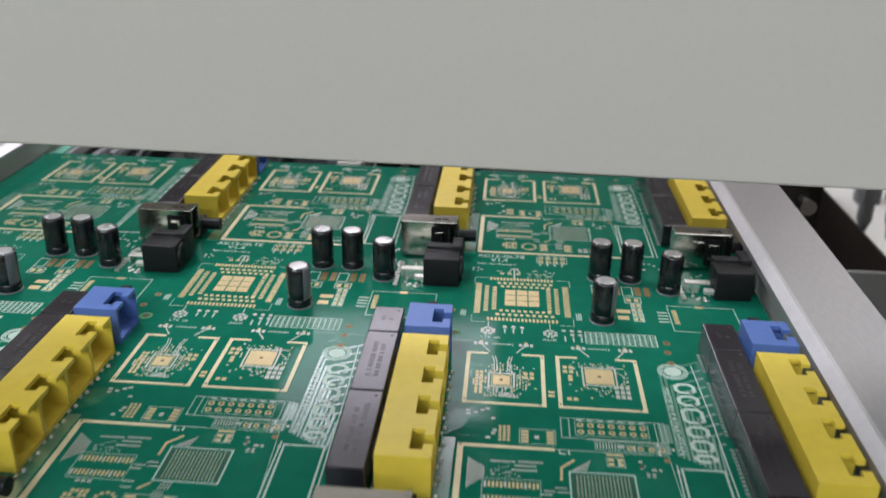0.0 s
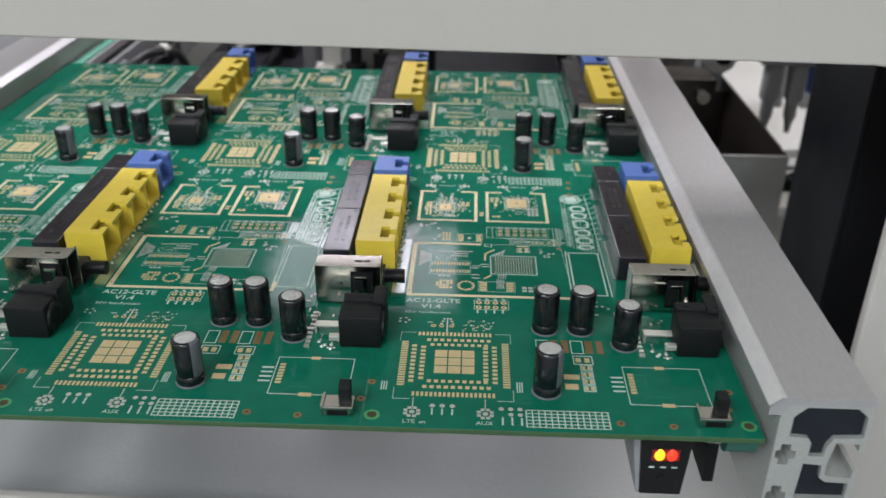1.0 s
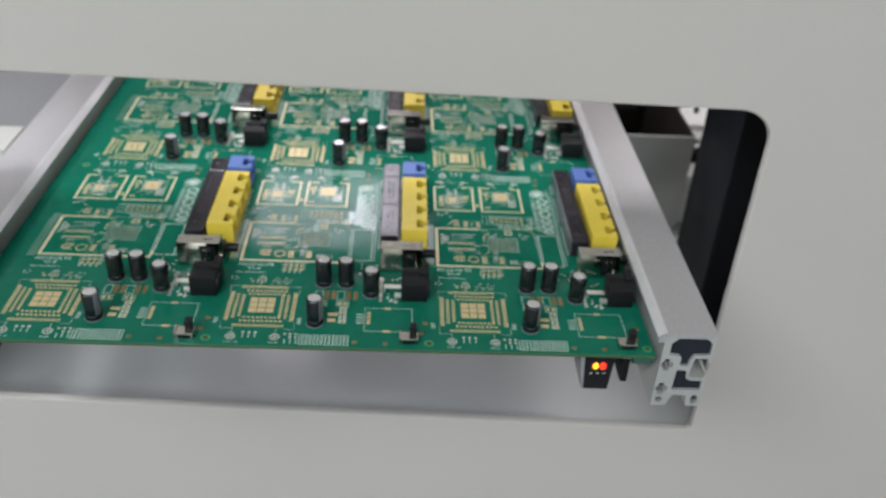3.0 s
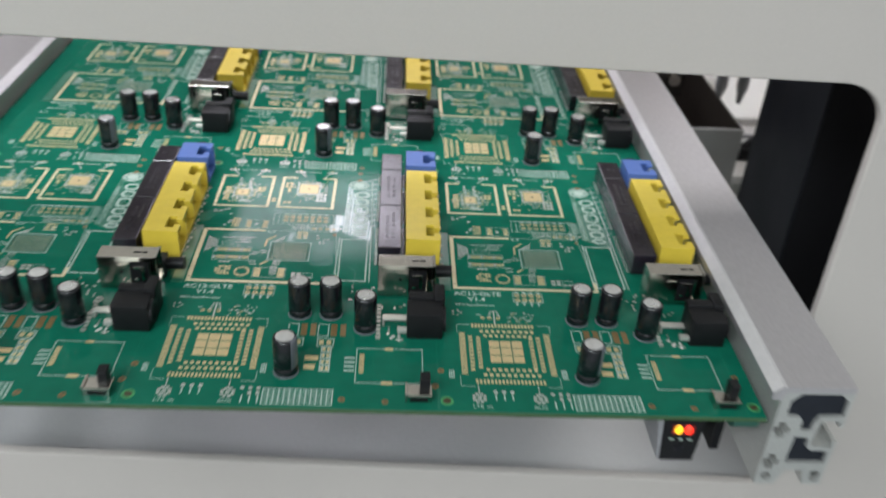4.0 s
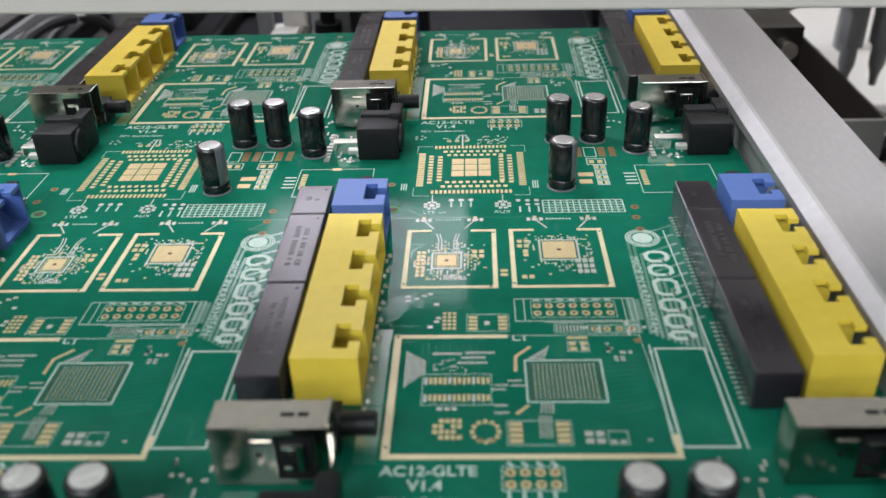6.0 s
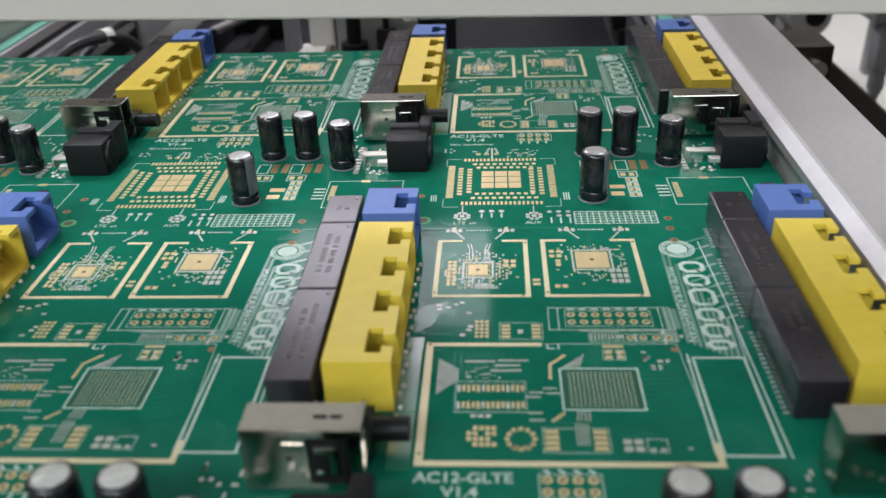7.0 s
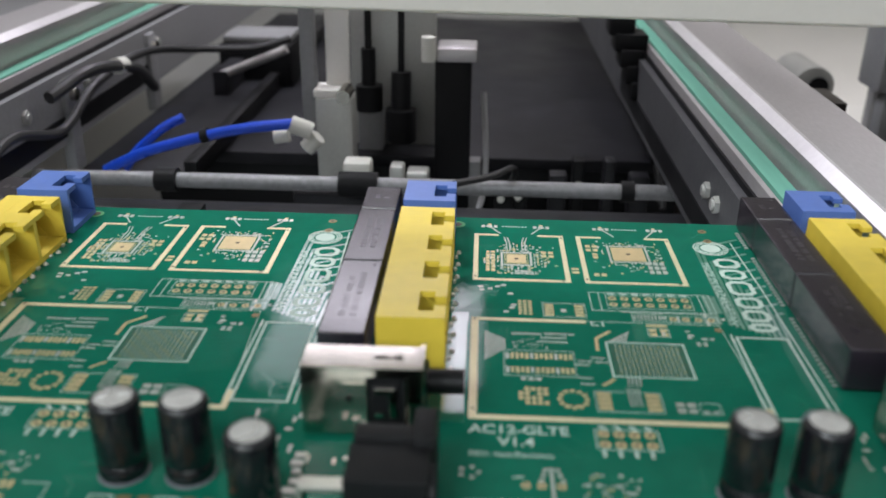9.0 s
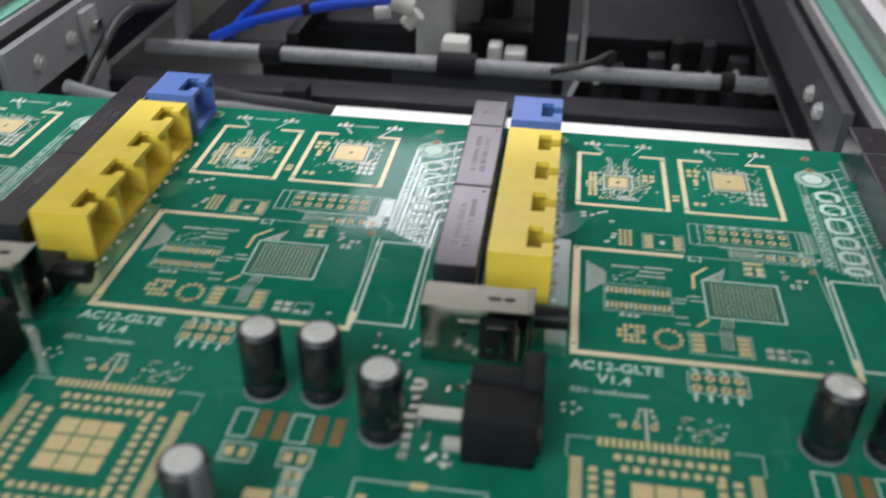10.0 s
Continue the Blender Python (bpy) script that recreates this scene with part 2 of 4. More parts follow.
def B():
    return bmesh.new()


def thing(name, label, category, **more):
    return tagged(new(name), label, category, **more)


# ---- the machine's shell and the room ----
def rounded(x0, x1, z0, z1, r, low, n=8):
    pts = []
    for sx, sz, a, q in ((x1, z1, 0, r), (x0, z1, 90, r), (x0, z0, 180, r), (x1, z0, 270, low)):
        cx, cz, r = sx + (q if sx == x0 else -q), sz + (q if sz == z0 else -q), q
        pts += [(cx + r * math.cos(radians(a + 90 * i / n)), cz + r * math.sin(radians(a + 90 * i / n))) for i in range(n + 1)]
    return pts


OPEN = (-335.0, 197.0, -193.0, 60.0)  # the opening: x from, to, z from, to
WALL_Y = 84.0


def machine_front():
    bm = B()
    inner = [(x, z + (0.035 * (OPEN[1] - x) if z < -100 else -0.013 * x)) for x, z in rounded(*OPEN, 22, 3)]
    cx, cz = (OPEN[0] + OPEN[1]) / 2, (OPEN[2] + OPEN[3]) / 2
    big = (-1300.0, 1300.0, -860.0, 1680.0)
    outer = []
    for x, z in inner:
        dx, dz = x - cx, z - cz
        k = min(((big[1] if dx > 0 else big[0]) - cx) / dx if abs(dx) > 1e-6 else 1e9, ((big[3] if dz > 0 else big[2]) - cz) / dz if abs(dz) > 1e-6 else 1e9)
        outer.append((cx + dx * k, cz + dz * k))
    n = len(inner)
    rings = [[bm.verts.new((x, y, z)) for x, z in loop] for loop, y in ((outer, WALL_Y), (inner, WALL_Y), (inner, WALL_Y + 6), (outer, WALL_Y + 6))]
    for a, b in zip(rings, rings[1:]):
        for i in range(n):
            bm.faces.new((a[i], a[(i + 1) % n], b[(i + 1) % n], b[i]))
    ob = part("wall_front", bm, PAINT, None, "", False)
    bev = ob.modifiers.new("edge", "BEVEL")
    bev.width, bev.segments, bev.limit_method, bev.angle_limit = 0.0015, 3, "ANGLE", radians(50)
    return tagged(ob, "grey powder-coated machine front with a rounded opening", "machine wall", kind="structure")


machine_front()


def plate(name, x0, x1, y0, y1, z0, z1, material, label, category, bev=0.0):
    return tagged(part(name, bx(B(), x0, x1, y0, y1, z0, z1, bev), material), label, category, kind="structure")


tagged(part("machine_base", prism_x(B(), -700, 700, ((90.5, -212), (90.5, -197), (420, -180), (1600, -180), (1600, -212))), BASE), "satin grey sloping base plate inside the machine", "base plate", kind="structure")
# out of view; back and left side kept pale to brighten the boards' reflections
plate("machine_back", -700, 700, 1600, 1620, -860, 700, PALE, "unseen pale rear wall for the boards to mirror", "machine wall")
plate("machine_side_left", -720, -700, 90.5, 1600, -860, 700, PALE, "unseen pale side wall inside the machine", "machine wall")
plate("machine_side_right", 700, 720, 90.5, 1600, -860, 700, PALE, "unseen pale side wall inside the machine", "machine wall")
plate("machine_roof", -720, 720, 90.5, 1620, 700, 720, PALE, "pale roof panel of the machine", "machine roof")
plate("floor", -3000, 3000, -3500, 2500, -900, -860, FLOOR, "grey workshop floor", "floor")
plate("ceiling", -3000, 3000, -3500, 2500, 1700, 1740, CEILING, "white workshop ceiling", "ceiling")
plate("wall_south", -3000, 3000, -3540, -3500, -860, 1700, CEILING, "pale workshop wall", "wall")
plate("wall_west", -3040, -3000, -3500, 2500, -860, 1700, CEILING, "pale workshop wall", "wall")
plate("wall_east", 3000, 3040, -3500, 2500, -860, 1700, CEILING, "pale workshop wall", "wall")
plate("wall_north", -3000, 3000, 2500, 2540, -860, 1700, CEILING, "pale workshop wall", "wall")


# ---- conveyor rails ----
MID = -60.75


def rail(side):
    fx = (lambda x: x) if side > 0 else (lambda x: 2 * MID - x)
    root = thing("conveyor_rail", "aluminium conveyor rail with hollow profile", "conveyor rail", group="conveyor rails")
    y0, y1 = -70.0, 1000.0

    def ext(name, polys, material, label="", ya=y0, yb=y1):
        bm = B()
        for poly in polys:
            prism(bm, [(fx(x), z) for x, z in poly], ya, yb)
        return part(name, bm, material, root, label)

    def r4(a, b, c, d):
        return [(a, c), (b, c), (b, d), (a, d)]

    ext("top_face", [[(99.7, 8.0), (103.0, 8.0), (104.5, 11.2), (127.0, 11.2), (127.0, 13.4), (102.6, 13.4), (99.7, 10.8)]], RAIL, "brushed aluminium top with a bright bevel")
    ext("edge", [[(99.55, 10.75), (102.5, 13.5), (103.6, 13.55), (103.4, 13.3), (102.7, 13.2), (99.9, 10.6)]], EDGE_GLINT, "pale edge strip with the lamp's glint put into its colour")
    # hollow extruded body: an outline with a slot open to the outside, and closed chambers along its length
    body = [(103.0, 8.0), (103.0, -30.0), (110.0, -30.0), (112.5, -23.5), (119.0, -23.5), (120.0, -30.0), (126.5, -30.0), (126.8, -10.0), (125.4, -10.0),
            (125.4, -12.6), (118.2, -12.0), (118.2, -7.0), (119.2, -0.8), (125.4, -1.0), (125.4, -3.4), (127.0, -3.4), (127.0, 11.2), (104.5, 11.2)]
    chambers = [[(109.5, 10.6), (122.5, 10.6), (125.6, 8.0), (125.8, 1.2), (118.4, 0.8), (116.9, -2.0), (116.6, -5.4), (112.6, -5.4), (112.6, -1.0), (111.5, 0.6), (106.5, 1.0), (106.5, 7.5)],
                [(111.8, -8.0), (116.8, -8.4), (117.0, -12.8), (119.0, -14.2), (125.0, -14.4), (125.0, -20.0), (111.4, -20.0)]]
    for zc in (-5.0, -19.5):
        chambers.append([(105.0 + dx, zc + dz) for dx, dz in ((0, 3.4), (2.6, 3.4), (2.6, 1.4), (4.2, 1.2), (4.2, -1.4), (2.7, -1.6), (2.7, -3.6), (0, -3.4), (0, -1.6), (-1.2, -1.4), (-1.2, 1.2), (0, 1.4))])
    chambers.append([(106.4 + 1.7 * math.cos(2 * math.pi * k / 16), -26.2 + 1.7 * math.sin(2 * math.pi * k / 16)) for k in range(16)])
    chambers.append([(123.4 + 1.6 * math.cos(2 * math.pi * k / 16), -26.0 + (1.0 if k < 8 else -1.0) + 1.6 * math.sin(2 * math.pi * k / 16)) for k in range(16)])
    loops = [[(fx(x), z) for x, z in loop] for loop in (body, *chambers)]
    flat = [p for loop in loops for p in loop]
    bm = B()
    front = [bm.verts.new((x, y0, z)) for x, z in flat]
    back = [bm.verts.new((x, y1, z)) for x, z in flat]
    for tri in tessellate_polygon([[Vector((x, z, 0)) for x, z in loop] for loop in loops]):
        bm.faces.new([front[i] for i in tri])
        bm.faces.new([back[i] for i in tri][::-1])
    first = 0
    for loop in loops:
        for k in range(len(loop)):
            i, j = first + k, first + (k + 1) % len(loop)
            bm.faces.new((front[i], front[j], back[j], back[i]))
        first += len(loop)
    part("profile", bm, RAIL_CUT, root, "sawn hollow aluminium profile")
    for chamber in chambers[:2]:
        ext("chamber_plug", [chamber], NAVY, "dark plug inside the chamber", y0 + 1.5, y0 + 6)
    # black fillings darken the open screw holes in place of shade
    for chamber in chambers[4:]:
        ext("screw_hole_shade", [chamber], DARKER, "black filling that stands in for shade in the hole", y0 + 3.0, y0 + 6)
    ext("belt_lip", [r4(91.0, 93.0, -6.5, -2.0)], RAIL, "pale lip beside the belt", y0 + 12, y1)
    ext("belt_bed", [r4(93.0, 103.4, -9, -4.6)], GREY, "grey bed under the belt", y0 + 12, y1)
    # the right plate is coloured darker than its left twin
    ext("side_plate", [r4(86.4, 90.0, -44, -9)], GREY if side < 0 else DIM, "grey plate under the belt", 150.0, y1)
    for y in (170.0, 196.0, 262.0, 330.0, 350.0, 440.0) if side < 0 else (175.0, 190.0):
        bm = B()
        rod(bm, (fx(86.5), y, -20), (fx(84.6), y, -20), 3.4, 6)
        rod(bm, (fx(84.7), y, -20), (fx(83.8), y, -20), 2.0, 14)
        part("bolt", bm, RAIL_CUT, root, "dull hexagon bolt", True)
    ext("cover_strip", [r4(85.8, 86.3, -40, -30)], DARKER, "black slot along the plate", 160.0, 420.0)
    # solid black strip: the gap's shade is put in as colour
    ext("belt_gap_shade", [r4(90.0, 93.0, -26, -6.5)], DARKER, "black strip standing in for shade below the lip", y0 + 12, y1)
    ext("belt", [r4(94.4, 101.0, -4.5, -1.75)], BELT, "mint-green toothed conveyor belt", y0 + 10, y1 - 5)
    bm = B()
    rod(bm, (fx(92.5), y0 + 9.5, -6.6), (fx(101.0), y0 + 9.5, -6.6), 4.6, 20)
    part("pulley", bm, PULLEY, root, "green end pulley of the belt", True)
    bm = B()
    rod(bm, (fx(87.5), y0 + 9.5, -6.6), (fx(92.4), y0 + 9.5, -6.6), 2.6, 16)
    part("pulley_bolt", bm, STEEL, root, "steel pulley bolt", True)
    return root


rail(1)
rail(-1)


# ---- the panel of six circuit boards ----
PX, PY = 102.0, 163.0
panel = thing("circuit_board_panel", "green panel of six partly populated router circuit boards on the conveyor", "circuit board")
X0, X1, Y0, Y1 = -221.5, 100.4, -70.2, 260.3
bm = bx(B(), X0, X1, Y0, Y1, -1.6, 0.0, 0.12, 1)
for f in bm.faces:
    f.material_index = 0 if abs(f.normal.z) > 0.9 else 1
part("substrate", bm, GREEN, panel, "green solder-masked board", mats=(GREEN_EDGE,))
UNIT = []  # parts of one board; they repeat five times


def u(name, bm, material, label="", smooth=False, parent=None, **tags):
    ob = part(name, bm, material, parent or panel, label, smooth)
    if tags:
        tagged(ob, **tags)
    if parent is None:
        UNIT.append(ob)
    return ob


def frame_pieces(name, rects, material, z=0.12):
    bm = B()
    for r in rects:
        slab(bm, *r, z)
    return u(name, bm, material)


# gold shield outlines, each with small drilled holes in its corners
frame_pieces("shield_outline", [(0, 1.6, -0.8, 38.2), (1.6, 25.3, 37.0, 38.2), (1.6, 57.0, -0.8, 0.5), (55.8, 57.0, 0.5, 5.7)], CREAM)
frame_pieces("shield_outline", [(0, 1.2, 57.2, 85.7), (22.6, 23.8, 57.2, 85.7), (1.2, 22.6, 57.2, 58.2), (1.2, 6.6, 84.7, 85.7), (17, 22.6, 84.7, 85.7)], CREAM)
frame_pieces("shield_outline", [(27.2, 28.4, 57.2, 85.7), (50.8, 52, 57.2, 85.7), (28.4, 50.8, 57.2, 58.2), (28.4, 34, 84.7, 85.7), (45.5, 50.8, 84.7, 85.7)], CREAM)
holes = B()
for x, y in ((0.8, 2.4), (0.8, 37.6), (0.6, 59.2), (23.2, 84.0), (22.0, 57.7), (27.8, 59.2), (51.4, 84.0), (50.0, 57.7)):
    lathe(holes, x, y, ((0.38, 0.0), (0.38, 0.135)), 10)
# nine square pads under the missing processor
for i in range(3):
    for j in range(3):
        bm = B()
        x, y = 11.2 + 4.1 * i, -44.8 + 4.15 * j
        slab(bm, x, x + 3.7, y, y + 3.65, 0.07)
        u("solder_pad", bm, GOLD)
for x0, y0, w, h in ((8.4, 67.6, 5.0, 5.0), (35.8, 71.0, 8.2, 7.8)):
    bm = B()
    slab(bm, x0, x0 + w, y0, y0 + h, 0.07)
    u("solder_pad", bm, GOLD)
    lathe(holes, x0 + w / 2, y0 + h / 2, ((0.7, 0.0), (0.55, 0.085)), 12)
rng = random.Random(7)
gold, tin, ink, brown, tr = B(), B(), B(), B(), B()


def row(bm, x, y, n, dx, dy, w, h, z=0.06):
    for k in range(n):
        slab(bm, x + k * dx, x + k * dx + w, y + k * dy, y + k * dy + h, z)


# rows of pads round the processor
row(gold, 5.6, -25.0, 19, 1.22, 0, 0.75, 2.0)
row(gold, 8.4, -28.0, 10, 2.05, 0, 1.25, 1.35)
row(gold, 9.6, -30.6, 9, 2.05, 0, 1.2, 1.3)
row(gold, 9.4, -49.4, 9, 2.05, 0, 1.2, 1.3)
row(gold, 8.2, -52.2, 10, 2.05, 0, 1.25, 1.35)
row(gold, 5.4, -56.0, 19, 1.27, 0, 0.75, 2.0)
row(gold, 0.8, -51.2, 19, 0, 1.22, 2.1, 0.8)
row(gold, 4.0, -49.4, 10, 0, 2.0, 1.5, 1.2)
row(gold, 6.8, -48.0, 9, 0, 2.0, 1.5, 1.2)
row(gold, 25.7, -48.0, 9, 0, 2.0, 1.5, 1.2)
row(gold, 28.4, -49.4, 10, 0, 2.0, 1.5, 1.2)
row(gold, 31.4, -51.2, 19, 0, 1.22, 2.1, 0.8)
for cx, cy in ((0.2, -23.4), (34.2, -23.4), (0.2, -57.4), (34.2, -57.4)):
    sx, sy = (1 if cx < 10 else -1), (1 if cy < -40 else -1)
    strip(ink, [(cx + 4.6 * sx, cy), (cx, cy), (cx, cy + 5 * sy)], 0.16, 0.04)


def outline(bm, x0, x1, y0, y1, w=0.18, z=0.04):
    strip(bm, [(x0, y0), (x1, y0), (x1, y1), (x0, y1), (x0, y0)], w, z)


# ball-grid field of the large chip, and the empty memory chip's place
bm = B()
slab(bm, 29.2, 44.5, 15.8, 28.5, 0.03)
u("chip_field", bm, CHIP, "pale green chip footprint")
for i in range(15):
    for j in range(12):
        x, y = 30.3 + i * 0.91, 16.5 + j * 0.97
        slab(tin if (i + j) % 3 else gold, x, x + 0.4, y, y + 0.5, 0.045)
for j in range(11):
    for x in (29.5, 43.8):
        slab(holes, x, x + 0.4, 16.5 + j * 1.06, 17.0 + j * 1.06, 0.05)
outline(ink, 28.7, 44.9, 15.4, 28.9, 0.42)
outline(ink, 7.0, 21.4, 14.6, 24.4, 0.16)
for k in range(14):
    for y, h in ((21.0, 2.3), (15.6, 2.2)):
        slab(gold if (k * 7) % 5 else tin, 7.4 + k, 8.0 + k, y + 0.3 * ((k * 3) % 2), y + h, 0.06)


def two_pads(x, y, w=1.1, h=1.0, gap=1.7, upright=False, m=None, box=True):
    m = m or gold
    if upright:
        slab(m, x, x + w, y, y + h, 0.06)
        slab(m, x, x + w, y + gap, y + gap + h, 0.06)
        if box:
            outline(ink, x - 0.4, x + w + 0.4, y - 0.4, y + gap + h + 0.4, 0.12)
    else:
        slab(m, x, x + w, y, y + h, 0.06)
        slab(m, x + gap, x + gap + w, y, y + h, 0.06)
        if box:
            outline(ink, x - 0.4, x + gap + w + 0.4, y - 0.4, y + h + 0.4, 0.12)


# small footprints in the large shield field
for i in range(5):
    for j in range(4):
        if (i + 2 * j) % 6:
            slab(gold, 9.6 + 1.2 * i, 10.5 + 1.2 * i, 4.6 + 1.55 * j, 5.7 + 1.55 * j, 0.06)
for k in range(12):
    a = 2 * math.pi * k / 12
    x, y = 20.0 + 2.6 * math.cos(a), 6.7 + 2.9 * math.sin(a)
    slab(gold, x - 0.45, x + 0.45, y - 0.45, y + 0.5, 0.06)
row(gold, 18.2, 4.0, 2, 2.2, 0, 1.2, 0.8)
row(gold, 24.6, 3.6, 4, 0, 1.55, 2.6, 1.1)
row(gold, 33.8, 3.6, 4, 0, 1.55, 2.6, 1.1)
outline(ink, 24.2, 36.8, 3.0, 9.8, 0.14)
row(tin, 30.6, 5.0, 5, 0.55, 0, 0.22, 6.4, 0.05)
for x, y in ((39.2, 3.4), (41.3, 3.4), (39.2, 5.4), (41.3, 5.4)):
    slab(tin, x, x + 1.6, y, y + 1.4, 0.05)
outline(ink, 43.6, 47.4, 3.2, 6.8, 0.16)
row(tin, 44.0, 3.5, 2, 1.8, 0, 1.1, 0.8, 0.05)
row(tin, 10.2, 13.0, 3, 1.5, 0, 1.1, 0.8, 0.06)
# fan of runs and short bus lines over the memory chip
for k in range(9):
    strip(tin, [(3.2 + 0.5 * k, 20.4 + 0.55 * k), (3.2 + 0.5 * k, 32.2 - 0.4 * k)], 0.26, 0.045)
for x0, x1, y in ((8.8, 15.3, 31.1), (15.9, 22.6, 31.4), (15.0, 20.6, 29.7), (14.2, 21.0, 27.9)):
    row(tin, x0, y, int((x1 - x0) / 0.5), 0.5, 0, 0.34, 0.7, 0.045)
for k in range(26):
    x, y = rng.uniform(8.6, 16), rng.uniform(25.2, 29.6)
    slab(tin, x, x + 0.35, y, y + 0.3, 0.04)
for x, y in ((21.6, 19.4), (22.2, 20.8), (21.8, 14.4), (22.0, 12.2), (25.0, 22.2), (25.6, 20.6)):
    strip(tin, [(x, y), (x + 2.6, y)], 0.4, 0.045)
strip(gold, [(26.6, 25.5), (26.8, 30.3), (30.0, 33.6)], 0.7, 0.05)
strip(gold, [(26.4, 12.0), (28.6, 14.2)], 0.7, 0.05)
for k in range(8):
    strip(tin, [(29.4 + 0.5 * k, 29.4), (30.6 + 0.5 * k, 30.4 + 0.5 * k)], 0.22, 0.035)
    strip(tr, [(35.4 + 0.3 * k, 29.2), (35.4 + 0.3 * k, 37.4)], 0.18, 0.03)
for k in range(4):
    strip(tin, [(31.6 + 0.7 * k, 15.0), (31.2 + 0.8 * k, 12.2)], 0.3, 0.035)
outline(ink, 38.4, 43.0, 32.0, 35.6, 0.16)
for x, y in ((38.8, 32.4), (41.2, 32.4), (38.8, 34.2), (41.2, 34.2)):
    slab(gold, x, x + 1.5, y, y + 1.1, 0.06)
slab(gold, 38.5, 43.0, 36.5, 37.3, 0.06)
strip(ink, [(26.6, 37.6), (26.6, 36.2), (28.0, 36.2)], 0.4, 0.04)
strip(ink, [(29.0, 37.6), (29.0, 36.0)], 0.4, 0.04)
for x, y in ((46.6, 34.4), (46.6, 31.6), (48.0, 29.6), (49.4, 29.6), (48.0, 28.6), (49.4, 28.6), (51, 4.0)):
    slab(tin, x, x + 0.9, y, y + 0.6, 0.05)
lathe(brown, 54.0, 35.8, ((0.9, -0.02), (0.9, 0.06)), 14)
strip(ink, [(25.6, 37.9), (54.6, 37.9), (56.6, 0.2)], 0.16, 0.04)
# pads in the two small shields
for x0, cx, cy, half, dense in ((0.0, 10.9, 70.1, 4.0, 230), (27.2, 39.9, 74.9, 5.2, 120)):
    spots = set()
    for k in range(dense):
        a, d = rng.uniform(0, 2 * math.pi), half + 0.5 + abs(rng.gauss(0, 2.6))
        x, y = round((cx + d * math.cos(a) * 1.05) / 0.85) * 0.85, round((cy - 0.6 + d * math.sin(a)) / 0.85) * 0.85
        inside = abs(x + 0.3 - cx) < half and abs(y + 0.3 - cy) < half
        if x0 + 2.0 < x < x0 + 21.2 and 59.6 < y < 82.6 and not inside and (x, y) not in spots:
            spots.add((x, y))
            w, h = rng.choice(((0.42, 0.8), (0.78, 0.42), (0.62, 0.58), (0.45, 0.42)))
            slab(tin if k % 3 else gold, x, x + w, y, y + h, 0.05)
    outline(tin, cx - half + 0.3, cx + half - 0.3, cy - half + 0.3, cy + half - 0.3, 0.55, 0.045)
    outline(gold, cx - half + 1.1, cx + half - 1.1, cy - half + 1.1, cy + half - 1.1, 0.2, 0.045)
for j in range(7):
    row(gold, 3.2, 62.6 + 1.8 * j, 2, 1.3, 0, 0.9, 1.3)
for x, y in ((17.4, 71.4), (19.2, 71.4), (17.4, 73.6), (19.2, 73.6), (29.2, 76.2), (31.0, 76.2), (29.2, 78.6), (31.0, 78.6), (30.6, 73.6), (30.6, 71.8), (29.8, 61.4), (31.6, 61.4)):
    slab(gold, x, x + 1.3, y, y + 1.5, 0.06)
for i in range(3):
    for j in range(3):
        slab(tin, 43.8 + 1.6 * i, 45.0 + 1.6 * i, 63.6 + 2.5 * j, 65.4 + 2.5 * j, 0.05)
for x in (8.6, 9.4, 12.6, 13.4):
    strip(tin, [(x, 75.0), (x, 80.4), (x + (0.6 if x > 11 else -0.6), 83.6)], 0.3, 0.045)
for k in range(6):
    strip(tin, [(10.4 + 0.7 * k, 63.4), (11.6 + 0.7 * k, 61.2)], 0.32, 0.045)
row(gold, 24.5, 62.6, 2, 0, 1.9, 1.8, 1.1)
# footprints below the small shields
for k in range(5):
    row(gold, 10.6, 40.4 + k * 1.45, 3, 1.15, 0, 0.8, 0.85)
for x, y in ((1.6, 51.6), (3.6, 52.4), (1.4, 53.2), (5.4, 53.6), (6.8, 54.4), (8.4, 50.0), (9.0, 44.4), (8.6, 43.0), (7.2, 41.0)):
    slab(tin, x, x + 1.2, y, y + 0.8, 0.06)
row(gold, 16.6, 40.2, 4, 0, 1.45, 2.0, 0.9)
row(gold, 23.4, 40.2, 4, 0, 1.45, 2.0, 0.9)
outline(ink, 16.2, 25.8, 39.6, 46.2, 0.14)
slab(tin, 20.2, 21.4, 42.0, 43.4, 0.05)
outline(ink, 27.4, 55.4, 43.4, 52.4, 0.2)
for x in (29.6, 52.8, 54.2):
    strip(ink, [(x, 43.4), (x, 52.4)], 0.2, 0.04)
outline(ink, 31.2, 50.8, 44.8, 51.2, 0.14)
for k in range(7):
    for y in (49.5, 46.5):
        lathe(gold, 32.6 + 2.8 * k, y, ((0.95, -0.02), (0.95, 0.06)), 12)
        lathe(holes, 32.6 + 2.8 * k, y, ((0.5, 0.0), (0.5, 0.075)), 8)
    strip(ink, [(32.0 + 2.8 * k, 51.9), (33.2 + 2.8 * k, 51.9)], 0.5, 0.04)
outline(ink, 43.4, 55.0, 38.8, 41.6, 0.18)
for k in range(4):
    lathe(gold, 45.0 + 2.8 * k, 40.2, ((0.85, -0.02), (0.85, 0.06)), 12)
    lathe(holes, 45.0 + 2.8 * k, 40.2, ((0.45, 0.0), (0.45, 0.075)), 8)
outline(ink, 36.0, 42.6, 38.8, 42.4, 0.14)
row(tin, 36.4, 39.4, 8, 0.78, 0, 0.3, 2.4, 0.045)
row(tin, 34.0, 42.7, 30, 0.6, 0, 0.3, 0.5, 0.045)
